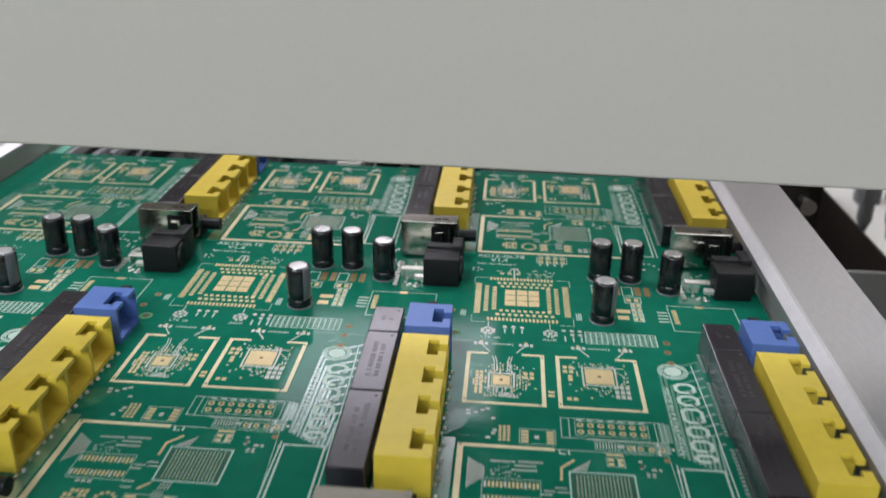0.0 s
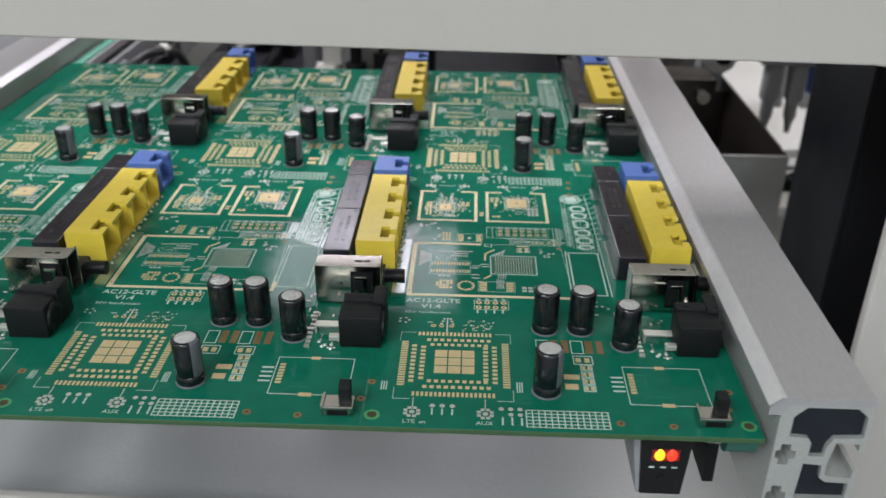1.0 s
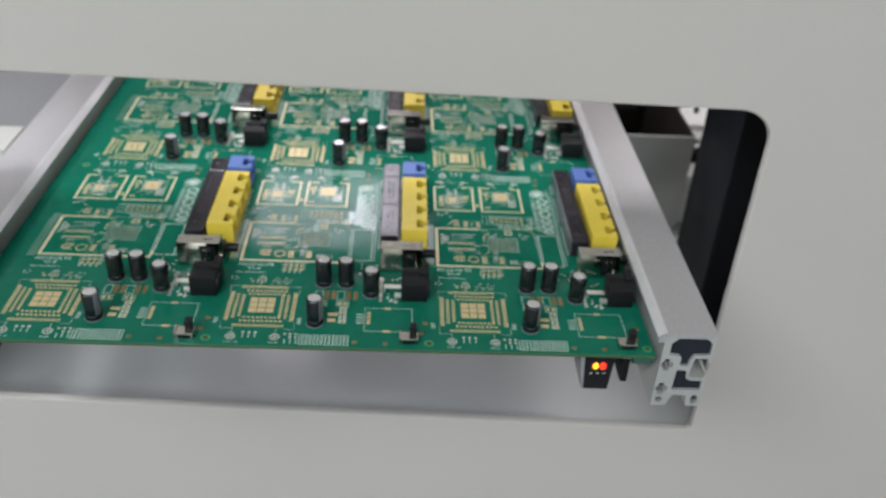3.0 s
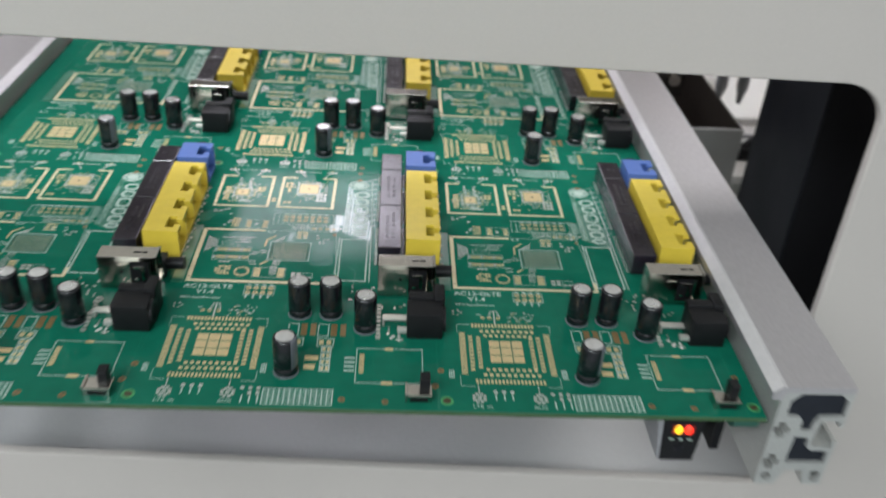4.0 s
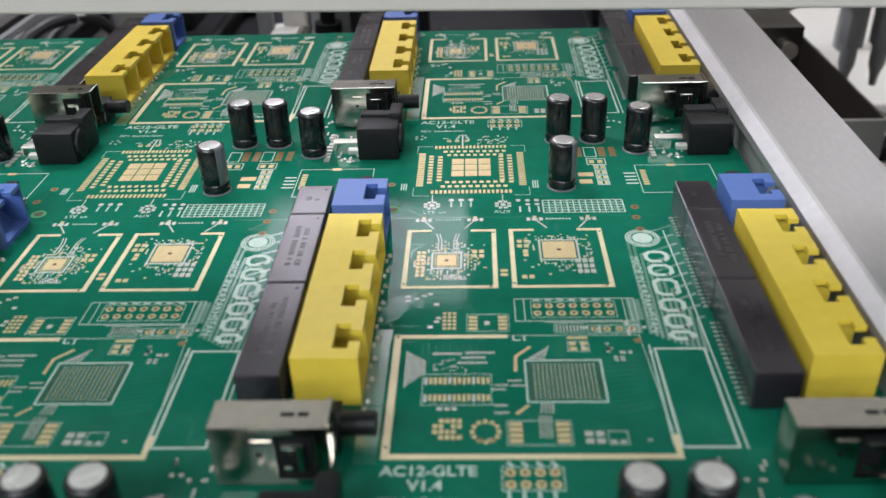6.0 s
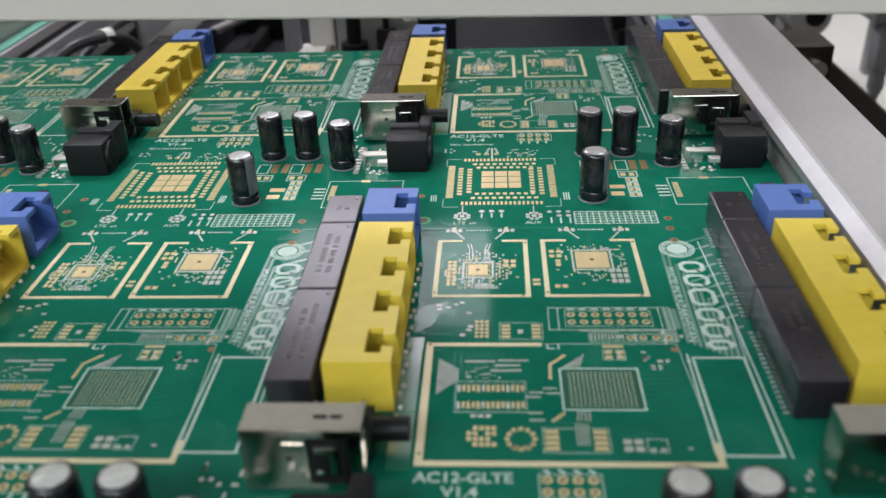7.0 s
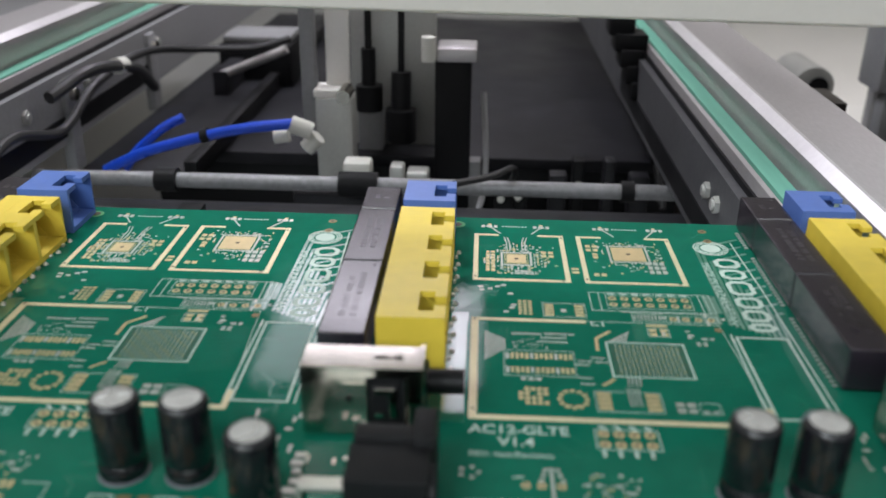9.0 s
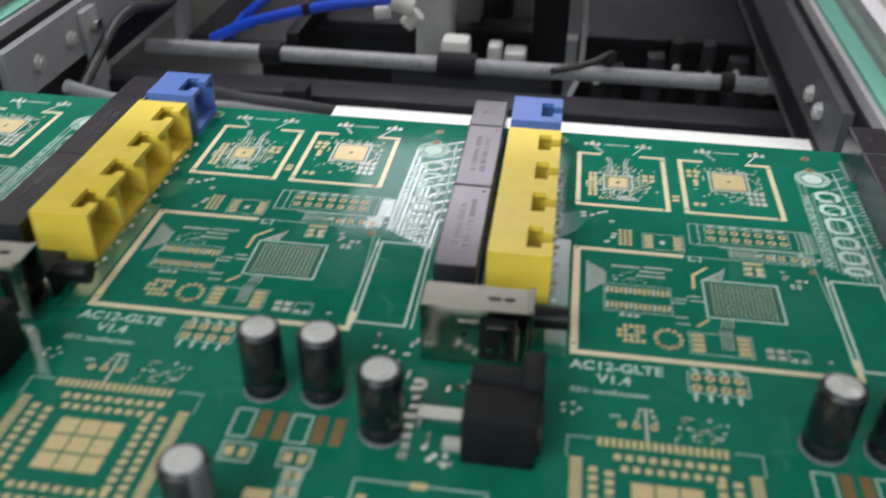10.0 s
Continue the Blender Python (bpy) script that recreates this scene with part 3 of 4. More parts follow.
# far edge antenna pads
for x, s in ((4.1, 1), (18.3, -1), (34.6, 1), (49.2, -1)):
    lathe(tin, x, 91.2, ((0.9, -0.02), (0.9, 0.06)), 12)
    slab(tin, x - 2.2, x - 1.2, 90.4, 92.0, 0.06)
    slab(tin, x + 1.2, x + 2.2, 90.4, 92.0, 0.06)
    slab(gold, x - 0.5, x + 0.5, 92.2, 93.0, 0.06)
    strip(tin, [(x + 0.6 * s, 90.2), (x + 2.9 * s, 86.4)], 0.45, 0.06)
for xa, xb in ((7.5, 15.2), (37.6, 45.6)):
    row(ink, xa, 91.0, int((xb - xa) / 0.9), 0.9, 0, 0.55, 0.6, 0.04)
# header of eight pins
for k in range(4):
    for y in (-4.2, -7.2):
        lathe(gold, 24.4 + 2.75 * k, y, ((1.0, -0.02), (1.0, 0.06)), 12)
        lathe(holes, 24.4 + 2.75 * k, y, ((0.48, 0.0), (0.48, 0.075)), 8)
    strip(ink, [(24.0 + 2.75 * k, -9.0), (24.0 + 2.75 * k, -10.6)], 0.6, 0.04)
    strip(ink, [(24.0 + 2.75 * k, -1.6), (24.8 + 2.75 * k, -2.4)], 0.6, 0.04)
outline(ink, 22.9, 34.2, -8.6, -2.8, 0.2)
# feed line and small parts above the processor
strip(tin, [(14.4, -24.6), (14.4, -14.6)], 0.5, 0.05)
for x in (10.0, 12.6, 15.8):
    lathe(gold, x, -19.2, ((0.8, -0.02), (0.8, 0.06)), 12)
    lathe(holes, x, -19.2, ((0.4, 0.0), (0.4, 0.075)), 8)
for y, d in ((-15.4, 0.9), (-16.8, 1.3), (-18.2, 1.7)):
    slab(tin, 14.4 - d - 0.5, 14.4 - d + 0.3, y, y + 0.7, 0.05)
    slab(tin, 14.4 + d - 0.3, 14.4 + d + 0.5, y, y + 0.7, 0.05)
strip(ink, [(8.0, -17.2), (9.6, -17.2)], 0.35, 0.04)
for k in range(34):
    x, y = round(rng.uniform(19, 30) / 0.8) * 0.8, round(rng.uniform(-22.5, -16) / 0.9) * 0.9
    slab(tin if k % 4 else gold, x, x + rng.choice((0.4, 0.7)), y, y + rng.choice((0.35, 0.7)), 0.055)
for k in range(5):
    a = 2 * math.pi * k / 5
    slab(tin, 0.2 + 1.6 * math.cos(a), 0.9 + 1.6 * math.cos(a), -16.6 + 1.4 * math.sin(a), -16.0 + 1.4 * math.sin(a), 0.06)
for k in range(3):
    strip(ink, [(-3.4 + 0.7 * k, -53.4), (-3.4 + 0.7 * k, -49.6)], 0.35, 0.04)
    strip(ink, [(35.4 + 0.7 * k, -53.0), (35.4 + 0.7 * k, -48.4)], 0.35, 0.04)
# brown and gold pads by the capacitors
for x0 in (42.0, 52.6):
    outline(ink, x0, x0 + 3.6, -32.6, -25.8, 0.3)
    slab(brown, x0 + 4.4, x0 + 6.6, -32.4, -25.6, 0.06)
    slab(brown, x0 + 7.8, x0 + 9.8, -32.4, -25.6, 0.06)
    outline(ink, x0 + 0.2, x0 + 5.8, -38.2, -34.0, 0.35)
    two_pads(x0 + 0.8, -37.2, 1.6, 2.2, 2.6, box=False)
slab(gold, 49.2, 53.8, -46.0, -43.6, 0.06)
slab(gold, 49.2, 53.0, -50.8, -48.2, 0.06)
for k in range(4):
    outline(ink, 54.6, 57.8, -51.5 + 3.4 * k, -48.9 + 3.4 * k, 0.4)
    two_pads(54.9, -51.0 + 3.4 * k, 1.0, 1.6, 1.6, box=False)
# footprint of the missing module by the front edge
outline(ink, 66.8, 89.4, -57.0, -39.0, 0.25)
row(gold, 67.8, -52.0, 7, 0, 1.45, 1.7, 1.05)
slab(gold, 75.6, 79.2, -57.8, -56.2, 0.06)
slab(gold, 76.4, 79.2, -39.8, -38.4, 0.06)
for k in range(4):
    strip(ink, [(63.0, -51.0 + 2.2 * k), (66.0, -51.0 + 2.2 * k)], 0.7, 0.04)
# hatched field and coax places by the front edge
for k in range(14):
    strip(ink, [(37.4 + 1.73 * k, -68.2), (37.4 + 1.73 * k, -61.0)], 0.36, 0.04)
for k in range(6):
    strip(ink, [(37.4, -68.2 + 1.44 * k), (59.9, -68.2 + 1.44 * k)], 0.3, 0.04)
for x in (6.0, 26.2):
    for k in range(8):
        a = 2 * math.pi * (k + 0.5) / 8
        slab(tin, x + 1.9 * math.cos(a) - 0.55, x + 1.9 * math.cos(a) + 0.55, -63.2 + 1.9 * math.sin(a) - 0.55, -63.2 + 1.9 * math.sin(a) + 0.55, 0.05)
    lathe(tin, x, -63.2, ((0.8, -0.02), (0.8, 0.06)), 12)
    strip(tin, [(x, -61.0), (x, -57.0)], 0.3, 0.05)
for k in range(3):
    lathe(tin, 11.5 + 2.8 * k, -60.2, ((0.8, -0.02), (0.8, 0.06)), 10)
    strip(ink, [(11.5 + 2.8 * k, -61.6), (11.5 + 2.8 * k, -64.0)], 0.5, 0.04)
    lathe(tin, 30.6 + 2.6 * k, -60.8, ((0.75, -0.02), (0.75, 0.06)), 10)
    if k:
        lathe(tin, 30.6 + 2.6 * k, -63.2, ((0.75, -0.02), (0.75, 0.06)), 10)
    strip(ink, [(32.2 + 2.6 * (k - 0.5), -64.6), (32.2 + 2.6 * (k - 0.5), -67.6)], 0.5, 0.04)
for x, y in ((62.9, -65.5), (95.6, -50.0), (93.5, -58.0), (77.0, -66.2), (62.4, 98.6 - 7), (62.4, 92.0 - 7)):
    lathe(brown, x, y, ((1.2, -0.02), (1.2, 0.06)), 16)
    lathe(holes, x, y, ((0.5, 0.0), (0.5, 0.075)), 12)
# ink: frame at the right of the large shield, logo discs, bars in place of the maker's name
outline(ink, 57.2, 67.9, 2.4, 32.8, 0.55)
strip(ink, [(55.8, 3.0), (56.2, 34.0)], 0.4, 0.04)
strip(ink, [(68.2, 84.0), (69.0, 56.0), (69.4, 2.0)], 0.35, 0.04)
for rr in (4.4, 3.85, 3.3):
    pts = [(62.2 + rr * math.cos(2 * math.pi * k / 28), 80.3 + rr * math.sin(2 * math.pi * k / 28)) for k in range(29)]
    strip(ink, pts, 0.3, 0.04)
lathe(ink, 62.2, 80.3, ((2.6, -0.02), (2.6, 0.04)), 24)
for y, w in ((71.0, 4.4), (64.6, 4.4), (57.0, 6.4), (49.4, 4.4), (43.0, 4.4), (37.6, 2.6)):
    # plain rounded rings stand in for the maker's mark
    strip(ink, [(65.6, y - w / 2), (62.8, y - w / 2), (61.6, y - w / 2 + 1.1), (61.6, y + w / 2 - 1.1), (62.8, y + w / 2), (65.6, y + w / 2), (66.8, y + w / 2 - 1.1), (66.8, y - w / 2 + 1.1), (65.6, y - w / 2)], 1.1, 0.04)
u("pad_field", gold, GOLD, "gold-plated solder pads", kind="stuff")
u("dot_field", tin, TIN, "tinned pad field", kind="stuff")
u("bare_copper", brown, BROWN, "bare copper pads", kind="stuff")
u("hole_field", holes, HOLE_DARK, "dark drilled holes", kind="stuff")
# copper runs under the green mask
for k in range(10):
    # parallel runs from the modules' pins, ending on a slant beside the maker's mark
    xk, yt = 57.4 + 1.2 * k, 80.0 - 4.0 * k
    bm = B()
    strip(bm, [(xk, 38.4 - 0.75 * k), (xk + 0.7, yt), (70.4, yt + 0.55 * (69.4 - xk))], 0.8, 0.025)
    u("copper_run", bm, TRACE_PALE)
for x0, x1, y0, y1 in ((-5.2, -0.8, -2.0, 36.0), (-4.4, -0.6, 36.0, 40.5), (51.6, 55.6, 38.6, 43.2), (53.6, 56.8, 43.6, 52.0)):
    bm = B()
    slab(bm, x0, x1, y0, y1, 0.015)
    u("copper_pour", bm, TRACE_PALE)
for k in range(7):
    strip(tr, [(-4.4, 41.5 + 1.6 * k), (1.0 + 0.5 * k, 46.0 + 1.5 * k)], 0.6, 0.022)
for k in range(12):
    strip(tr, [(46.0 - 0.4 * k, 12.0 + 1.6 * k), (54.0, 14.0 + 1.5 * k)], 0.3, 0.022)
for k in range(10):
    strip(tr, [(8.0 + 1.2 * k, 24.8), (6.4 + 1.5 * k, 28.6 + 0.5 * k), (6.4 + 1.5 * k, 34.6)], 0.3, 0.02)
    strip(tr, [(60.0 + 1.0 * k, -10.0), (60.0 + 1.0 * k, -18.0 - 0.4 * k)], 0.4, 0.02)
for k in range(60):
    x, y = rng.uniform(-4, 92), rng.uniform(-68, 90)
    pts = [(x, y)]
    for s in range(3):
        a = rng.choice((0, 90, 180, 270, 45, 135, 225, 315))
        d = rng.uniform(1.5, 6)
        pts.append((min(max(pts[-1][0] + d * math.cos(radians(a)), -6), 93), min(max(pts[-1][1] + d * math.sin(radians(a)), -69), 91)))
    strip(tr, pts, rng.choice((0.2, 0.3)), 0.02)
u("legend", ink, WHITE, "white printed legend lines", kind="stuff")
u("copper_layer", tr, TRACE, "copper runs under the green mask", kind="stuff")


def text(name, words, x, y, size, turn=0.0, bold=0.0):
    cu = bpy.data.curves.new(name, "FONT")
    cu.body, cu.size, cu.extrude, cu.offset = words, size * 0.001, 0.00002, bold * 0.001
    cu.align_x = "LEFT"
    ob = new(name, cu)
    cu.materials.append(WHITE)
    ob.parent = panel
    ob.matrix_basis = pose(x * 0.001, y * 0.001, 0.00003, 0, 0, turn)
    me = bpy.data.meshes.new_from_object(ob)
    bpy.data.objects.remove(ob)
    me.transform(pose(x * 0.001, y * 0.001, 0.00003, 0, 0, turn))
    ob = new(name, me)
    ob.parent = panel
    UNIT.append(ob)
    return ob


text("printed_code", "AC12-GLTE", 0.2, -5.0, 3.6, 0, 0.05)
text("printed_code", "V1.4", 5.4, -8.6, 3.6, 0, 0.05)
text("printed_code", "REV: ItemRevision", 0.3, -11.8, 2.0)
text("printed_origin", "MADE IN KAZAKHSTAN", 57.6, 71.0, 3.0, -90)
text("printed_code", "LTE", 3.6, -68.0, 2.2)
text("printed_code", "5", 10.0, -68.2, 2.6, 90)
text("printed_code", "AUX", 23.6, -68.0, 2.2)


# ---- parts standing on the boards ----
def capacitor(x, y, stripe):
    bm = B()
    lathe(bm, x, y, ((3.9, 0.4), (4.05, 0.8), (4.05, 2.6), (3.75, 3.1), (4.05, 3.6), (4.05, 13.9), (3.85, 14.45), (3.5, 14.7), (3.0, 14.76)), 32)
    for f in bm.faces:
        c = f.calc_center_median()
        a = math.degrees(math.atan2(c.y - y, c.x - x))
        if abs((a - stripe + 180) % 360 - 180) < 26 and abs(f.normal.z) < 0.5 and c.z > 3:
            f.material_index = 1
    ob = part("capacitor", bm, SLEEVE, panel, "black electrolytic capacitor with aluminium top", True, (STRIPE,))
    UNIT.append(ob)
    bm = B()
    lathe(bm, x, y, ((3.05, 14.6), (3.05, 14.78), (2.9, 14.84), (2.6, 14.86), (0.4, 14.88)), 28)
    for a in (20, 80, 140):
        d = Vector((math.cos(radians(a)), math.sin(radians(a))))
        strip(bm, [(x - 2.5 * d.x, y - 2.5 * d.y), (x + 2.5 * d.x, y + 2.5 * d.y)], 0.3, 14.95, 14.8)
    part("capacitor_top", bm, ALU_TOP, ob, "scored aluminium top", True)
    bm = B()
    lathe(bm, x, y, ((4.3, -0.01), (4.3, 0.1), (3.8, 0.45)), 24)
    part("seal", bm, STRIPE, ob, "pale base ring", True)


capacitor(45.2, -19.6, 120)
capacitor(56.4, -19.4, 140)
capacitor(69.2, -27.4, 100)
capacitor(43.7, -52.0, -30)


def port_block(name, label, material, inside, x0, x1, y0, y1, z1, ports):
    """A row of sockets open towards +x, with a T-shaped notch in the top over each one."""
    w = (y1 - y0) / ports
    bm = B()
    bx(bm, x0, x0 + 5.0, y0 - 0.03, y1 + 0.03, 0, z1 + 0.03)
    bx(bm, x0 + 4.6, x1, y0 + 0.3, y1 - 0.3, 0, 1.4)
    for k in range(ports + 1):
        y = y0 + k * w
        t = 1.5
        bx(bm, x0 + 4.6, x1, max(y - t / 2, y0), min(y + t / 2, y1) if 0 < k < ports else (y0 + 0.95 if k == 0 else y1), 0, z1 - 1.3)
    # roof: full over the rear, cut by the notches in front
    zt0 = z1 - 1.3
    xa, xb = x1 - 5.6, x1 - 2.4
    for k in range(ports):
        a, b = y0 + k * w, y0 + (k + 1) * w
        c = (a + b) / 2
        bx(bm, x0 + 4.6, xa, a, b, zt0, z1)
        bx(bm, xa, xb, a, c - 0.285 * w, zt0, z1)
        bx(bm, xa, xb, c + 0.285 * w, b, zt0, z1)
        bx(bm, xb, x1, a, c - 0.13 * w, zt0, z1)
        bx(bm, xb, x1, c + 0.13 * w, b, zt0, z1)
    ob = u(name, bm, material, label)
    bm = B()
    for k in range(ports):
        c = y0 + (k + 0.5) * w
        bx(bm, x0 + 4.9, x0 + 7.0, c - 0.36 * w, c + 0.36 * w, 1.4, z1 - 4.5)
        for q in range(8):
            rod(bm, (x0 + 7.0, c - 3.6 + q * 1.02, z1 - 5.0), (x0 + 11.0, c - 3.6 + q * 1.02, 2.2), 0.16, 6)
    part("socket_core", bm, inside, ob, "inner core with contact wires")
    return ob


port_block("network_socket_block", "yellow plastic block of four network sockets", YELLOW, YELLOW_IN, 83.4, 97.0, 14.6, 73.4, 12.2, 4)
port_block("network_socket", "blue plastic single network socket", BLUE, BLUE, 83.4, 96.8, 78.0, 93.0, 12.2, 1)


PIN_MESH = bpy.data.meshes.new("pin")
bm = bx(B(), 0.7, 1.7, 0, 0.55, 0.02, 0.3)
bmesh.ops.scale(bm, vec=(0.001, 0.001, 0.001), verts=bm.verts)
bm.to_mesh(PIN_MESH)
bm.free()
PIN_MESH.materials.append(TIN)


def transformer(y0, y1, marks):
    bm = bx(B(), 72.2, 81.6, y0, y1, 0.5, 9.6, 0.35)
    ob = u("transformer_module", bm, BLACK, "black moulded network transformer")
    n = int((y1 - y0 - 4) / 1.6)
    for k in range(n):
        y = y0 + 2 + k * 1.6
        for x in (70.4, 81.5):
            pin = new("pin", PIN_MESH)
            pin.parent = ob
            pin.location = (x * 0.001, y * 0.001, 0)
    bm = B()
    for k in range(2):
        # unreadable moulded characters
        yy = y0 + 7
        for q in range(marks * 3):
            d = rng.uniform(0.6, 1.3)
            if yy + d < y1 - 6:
                bx(bm, 75.2 + 2.3 * k, 76.6 + 2.3 * k, yy, yy + d, 9.55, 9.61)
            yy += d + rng.choice((0.4, 0.5, 1.4))
    lathe(bm, 79.9, y1 - 2.2, ((0.5, 9.5), (0.5, 9.62)), 12)
    part("moulded_marking", bm, BLACK_MARK, ob, "shallow moulded marking bars")


transformer(12.4, 45.8, 4)
transformer(46.3, 78.2, 4)
transformer(78.7, 94.4, 2)


def usb_socket():
    bm = B()
    x0, x1, y0, y1, z1 = 73.0, 93.4, -8.0, -0.6, 14.6
    bx(bm, x0, x1, y0, y1, z1 - 0.4, z1, 0.15)
    ob = u("usb_socket", bm, STEEL, "bright steel upright socket standing on the board")
    bm = B()
    bx(bm, x0, x0 + 11.5, y0, y0 + 0.35, 1.0, z1 - 0.3)
    part("front_plate", bm, STEEL, ob, "punched steel front plate")
    for xa, xb, za, zb in ((x1 - 1.6, x1, 1.0, z1 - 0.3), (x0 + 11.5, x1 - 1.6, z1 - 2.0, z1 - 0.3), (x0 + 11.5, x1 - 1.6, 1.0, 2.4)):
        part("front_strip", bx(B(), xa, xb, y0, y0 + 0.35, za, zb), STEEL, ob)
    bm = B()
    bx(bm, x0, x1, y1 - 0.35, y1, 1.0, z1 - 0.3)
    part("rear_plate", bm, STEEL, ob)
    bm = B()
    bx(bm, x0, x0 + 0.35, y0, y1, 1.0, z1 - 0.3)
    part("end_plate", bm, STEEL, ob)
    bm = B()
    bx(bm, x0 - 0.01, x1, y0, y1, 0.9, 1.3)
    part("floor_plate", bm, STEEL, ob)
    bm = B()
    bx(bm, x1, x1 + 0.9, y0 - 0.4, y0 + 0.2, 0.8, z1 + 0.3, 0.1)
    bx(bm, x1, x1 + 0.9, y1 - 0.2, y1 + 0.4, 0.8, z1 + 0.3, 0.1)
    bx(bm, x1, x1 + 0.9, y0 - 0.4, y1 + 0.4, z1 - 0.2, z1 + 0.3, 0.1)
    part("rim", bm, STEEL, ob, "flared steel rim")
    bm = B()
    bx(bm, x0 + 12.2, x1 - 3.6, y0 + 0.1, y0 + 0.7, 6.0, 10.8, 0.3)
    bx(bm, x0 + 11.2, x1 - 2.4, y0 + 0.5, y1 - 0.6, 2.5, z1 - 2.1, 0.2)
    part("tongue", bm, BLACK_SOFT, ob, "black inner tongue")
    bm = B()
    bx(bm, x0 + 12.8, x1 - 4.4, y0 - 0.3, y0 + 0.1, 9.4, 10.6, 0.15)
    bx(bm, x0 + 12.8, x1 - 6.0, y0 - 0.3, y0 + 0.1, 4.6, 5.6, 0.15)
    bx(bm, x1 - 5.0, x1 - 3.8, y0 - 0.3, y0 + 0.1, 4.6, 10.6, 0.15)
    bx(bm, x0 + 7.2, x0 + 11.0, y0 - 0.25, y0 + 0.1, 10.9, 11.5, 0.1)
    part("spring_clip", bm, STEEL, ob, "bent steel spring clips")
    bm = B()
    bx(bm, x0 + 12.6, x0 + 15.0, y0 + 3.0, y0 + 4.0, z1, z1 + 0.05)
    bx(bm, x0 + 15.6, x0 + 17.6, y0 + 3.0, y0 + 4.0, z1, z1 + 0.05)
    rod(bm, (x0 + 8.4, y0 - 0.04, 8.2), (x0 + 8.4, y0 + 0.2, 8.2), 0.55, 12)
    part("slot", bm, DARKER, ob, "dark punched slots")


usb_socket()


def reset_button():
    bm = B()
    rod(bm, (94.2, 4.2, 4.6), (101.2, 4.2, 4.6), 2.4, 18)
    bx(bm, 86.0, 94.4, 0.4, 8.2, 0.0, 7.0, 0.3)
    ob = u("push_button", bm, BLACK_SOFT, "black side push button", True)


reset_button()


def power_jack():
    bm = B()
    bx(bm, 83.9, 96.6, -33.2, -23.6, 0.2, 10.8, 0.5)
    ob = u("power_jack", bm, BLACK_SOFT, "black plastic power jack with tinned side pin", True)
    part("shoulder", bx(B(), 84.3, 96.8, -23.5, -19.4, 0.2, 11.6, 0.5), BLACK_SOFT, ob, "", True)
    part("flange", bx(B(), 93.4, 97.4, -24.6, -15.6, 0.2, 12.4, 0.7), BLACK_SOFT, ob, "", True)
    bm = B()
    rod(bm, (92.0, -28.2, 5.6), (97.6, -28.2, 5.6), 4.5, 24)
    part("barrel", bm, BLACK_SOFT, ob, "round black barrel", True)
    bm = B()
    rod(bm, (97.3, -28.2, 5.6), (97.7, -28.2, 5.6), 3.0, 20)
    part("jack_hole", bm, DARKER, ob, "dark round plug opening")
    bm = B()
    bx(bm, 75.2, 84.3, -25.6, -22.6, 2.3, 3.0, 0.15)
    bx(bm, 75.2, 75.9, -25.6, -22.6, 0.0, 2.5)
    bx(bm, 80.6, 84.3, -32.2, -30.0, 1.6, 3.4, 0.3)
    part("pin", bm, TIN, ob, "bright tinned terminal")


power_jack()
bm = B()
for k in range(9):
    slab(bm, 72.8 + rng.uniform(-0.4, 0.4), 74.6, -33.5 + 2.4 * k, -32.2 + 2.4 * k, rng.uniform(0.25, 0.6))
for k in range(5):
    lathe(bm, 77.5 + rng.uniform(-1, 4), -34.0 + rng.uniform(-1, 4), ((0.7, -0.02), (0.5, 0.3), (0.2, 0.5)), 10)
for k in range(34):
    # small tinned joints by the jack, the sockets and the header
    x, y = ((rng.uniform(70.5, 83), rng.uniform(-36, -11)), (rng.uniform(62, 72), rng.uniform(-12, -1)), (rng.uniform(40, 56), rng.uniform(30, 42)))[k % 3]
    x, y = round(x / 0.9) * 0.9, round(y / 1.3) * 1.3
    w, h = rng.choice(((0.6, 1.5), (1.3, 0.7), (0.8, 0.8), (0.5, 2.2)))
    slab(bm, x, x + w, y, y + h, 0.12)
for k in range(9):
    lathe(bm, 98.2, 15.6 + 7.1 * k, ((0.7, -0.02), (0.5, 0.5), (0.2, 0.8)), 8)
    slab(bm, 97.3, 98.0, 12.2 + 7.1 * k, 13.4 + 7.1 * k, 0.6)
u("solder", bm, TIN, "shiny solder joints", kind="stuff")


def slide_switch():
    bm = B()
    bx(bm, 84.0, 92.2, -66.4, -60.8, 0.1, 3.2, 0.3)
    bx(bm, 83.4, 84.2, -66.6, -60.6, 0.1, 4.0, 0.2)
    ob = u("toggle_switch", bm, STEEL, "small tinned switch with black lever")
    bm = bx(B(), 88.2, 91.4, -64.8, -60.4, 3.0, 8.4, 0.3)
    part("lever", bm, BLACK_SOFT, ob, "black lever")
    bm = bx(B(), 85.2, 90.8, -66.5, -66.35, 0.6, 2.2)
    part("slot", bm, DARKER, ob)


slide_switch()
bm = B()
bx(bm, 87.0, 91.0, 95.2, 98.6, 0.1, 3.6, 0.25)
u("clip_foot", bm, TIN, "small tinned clip behind the blue socket")

for i in range(3):
    for j in range(2):
        if i or j:
            for ob in UNIT:
                copy_thing(ob, pose(-PX * i * 0.001, PY * j * 0.001, 0))
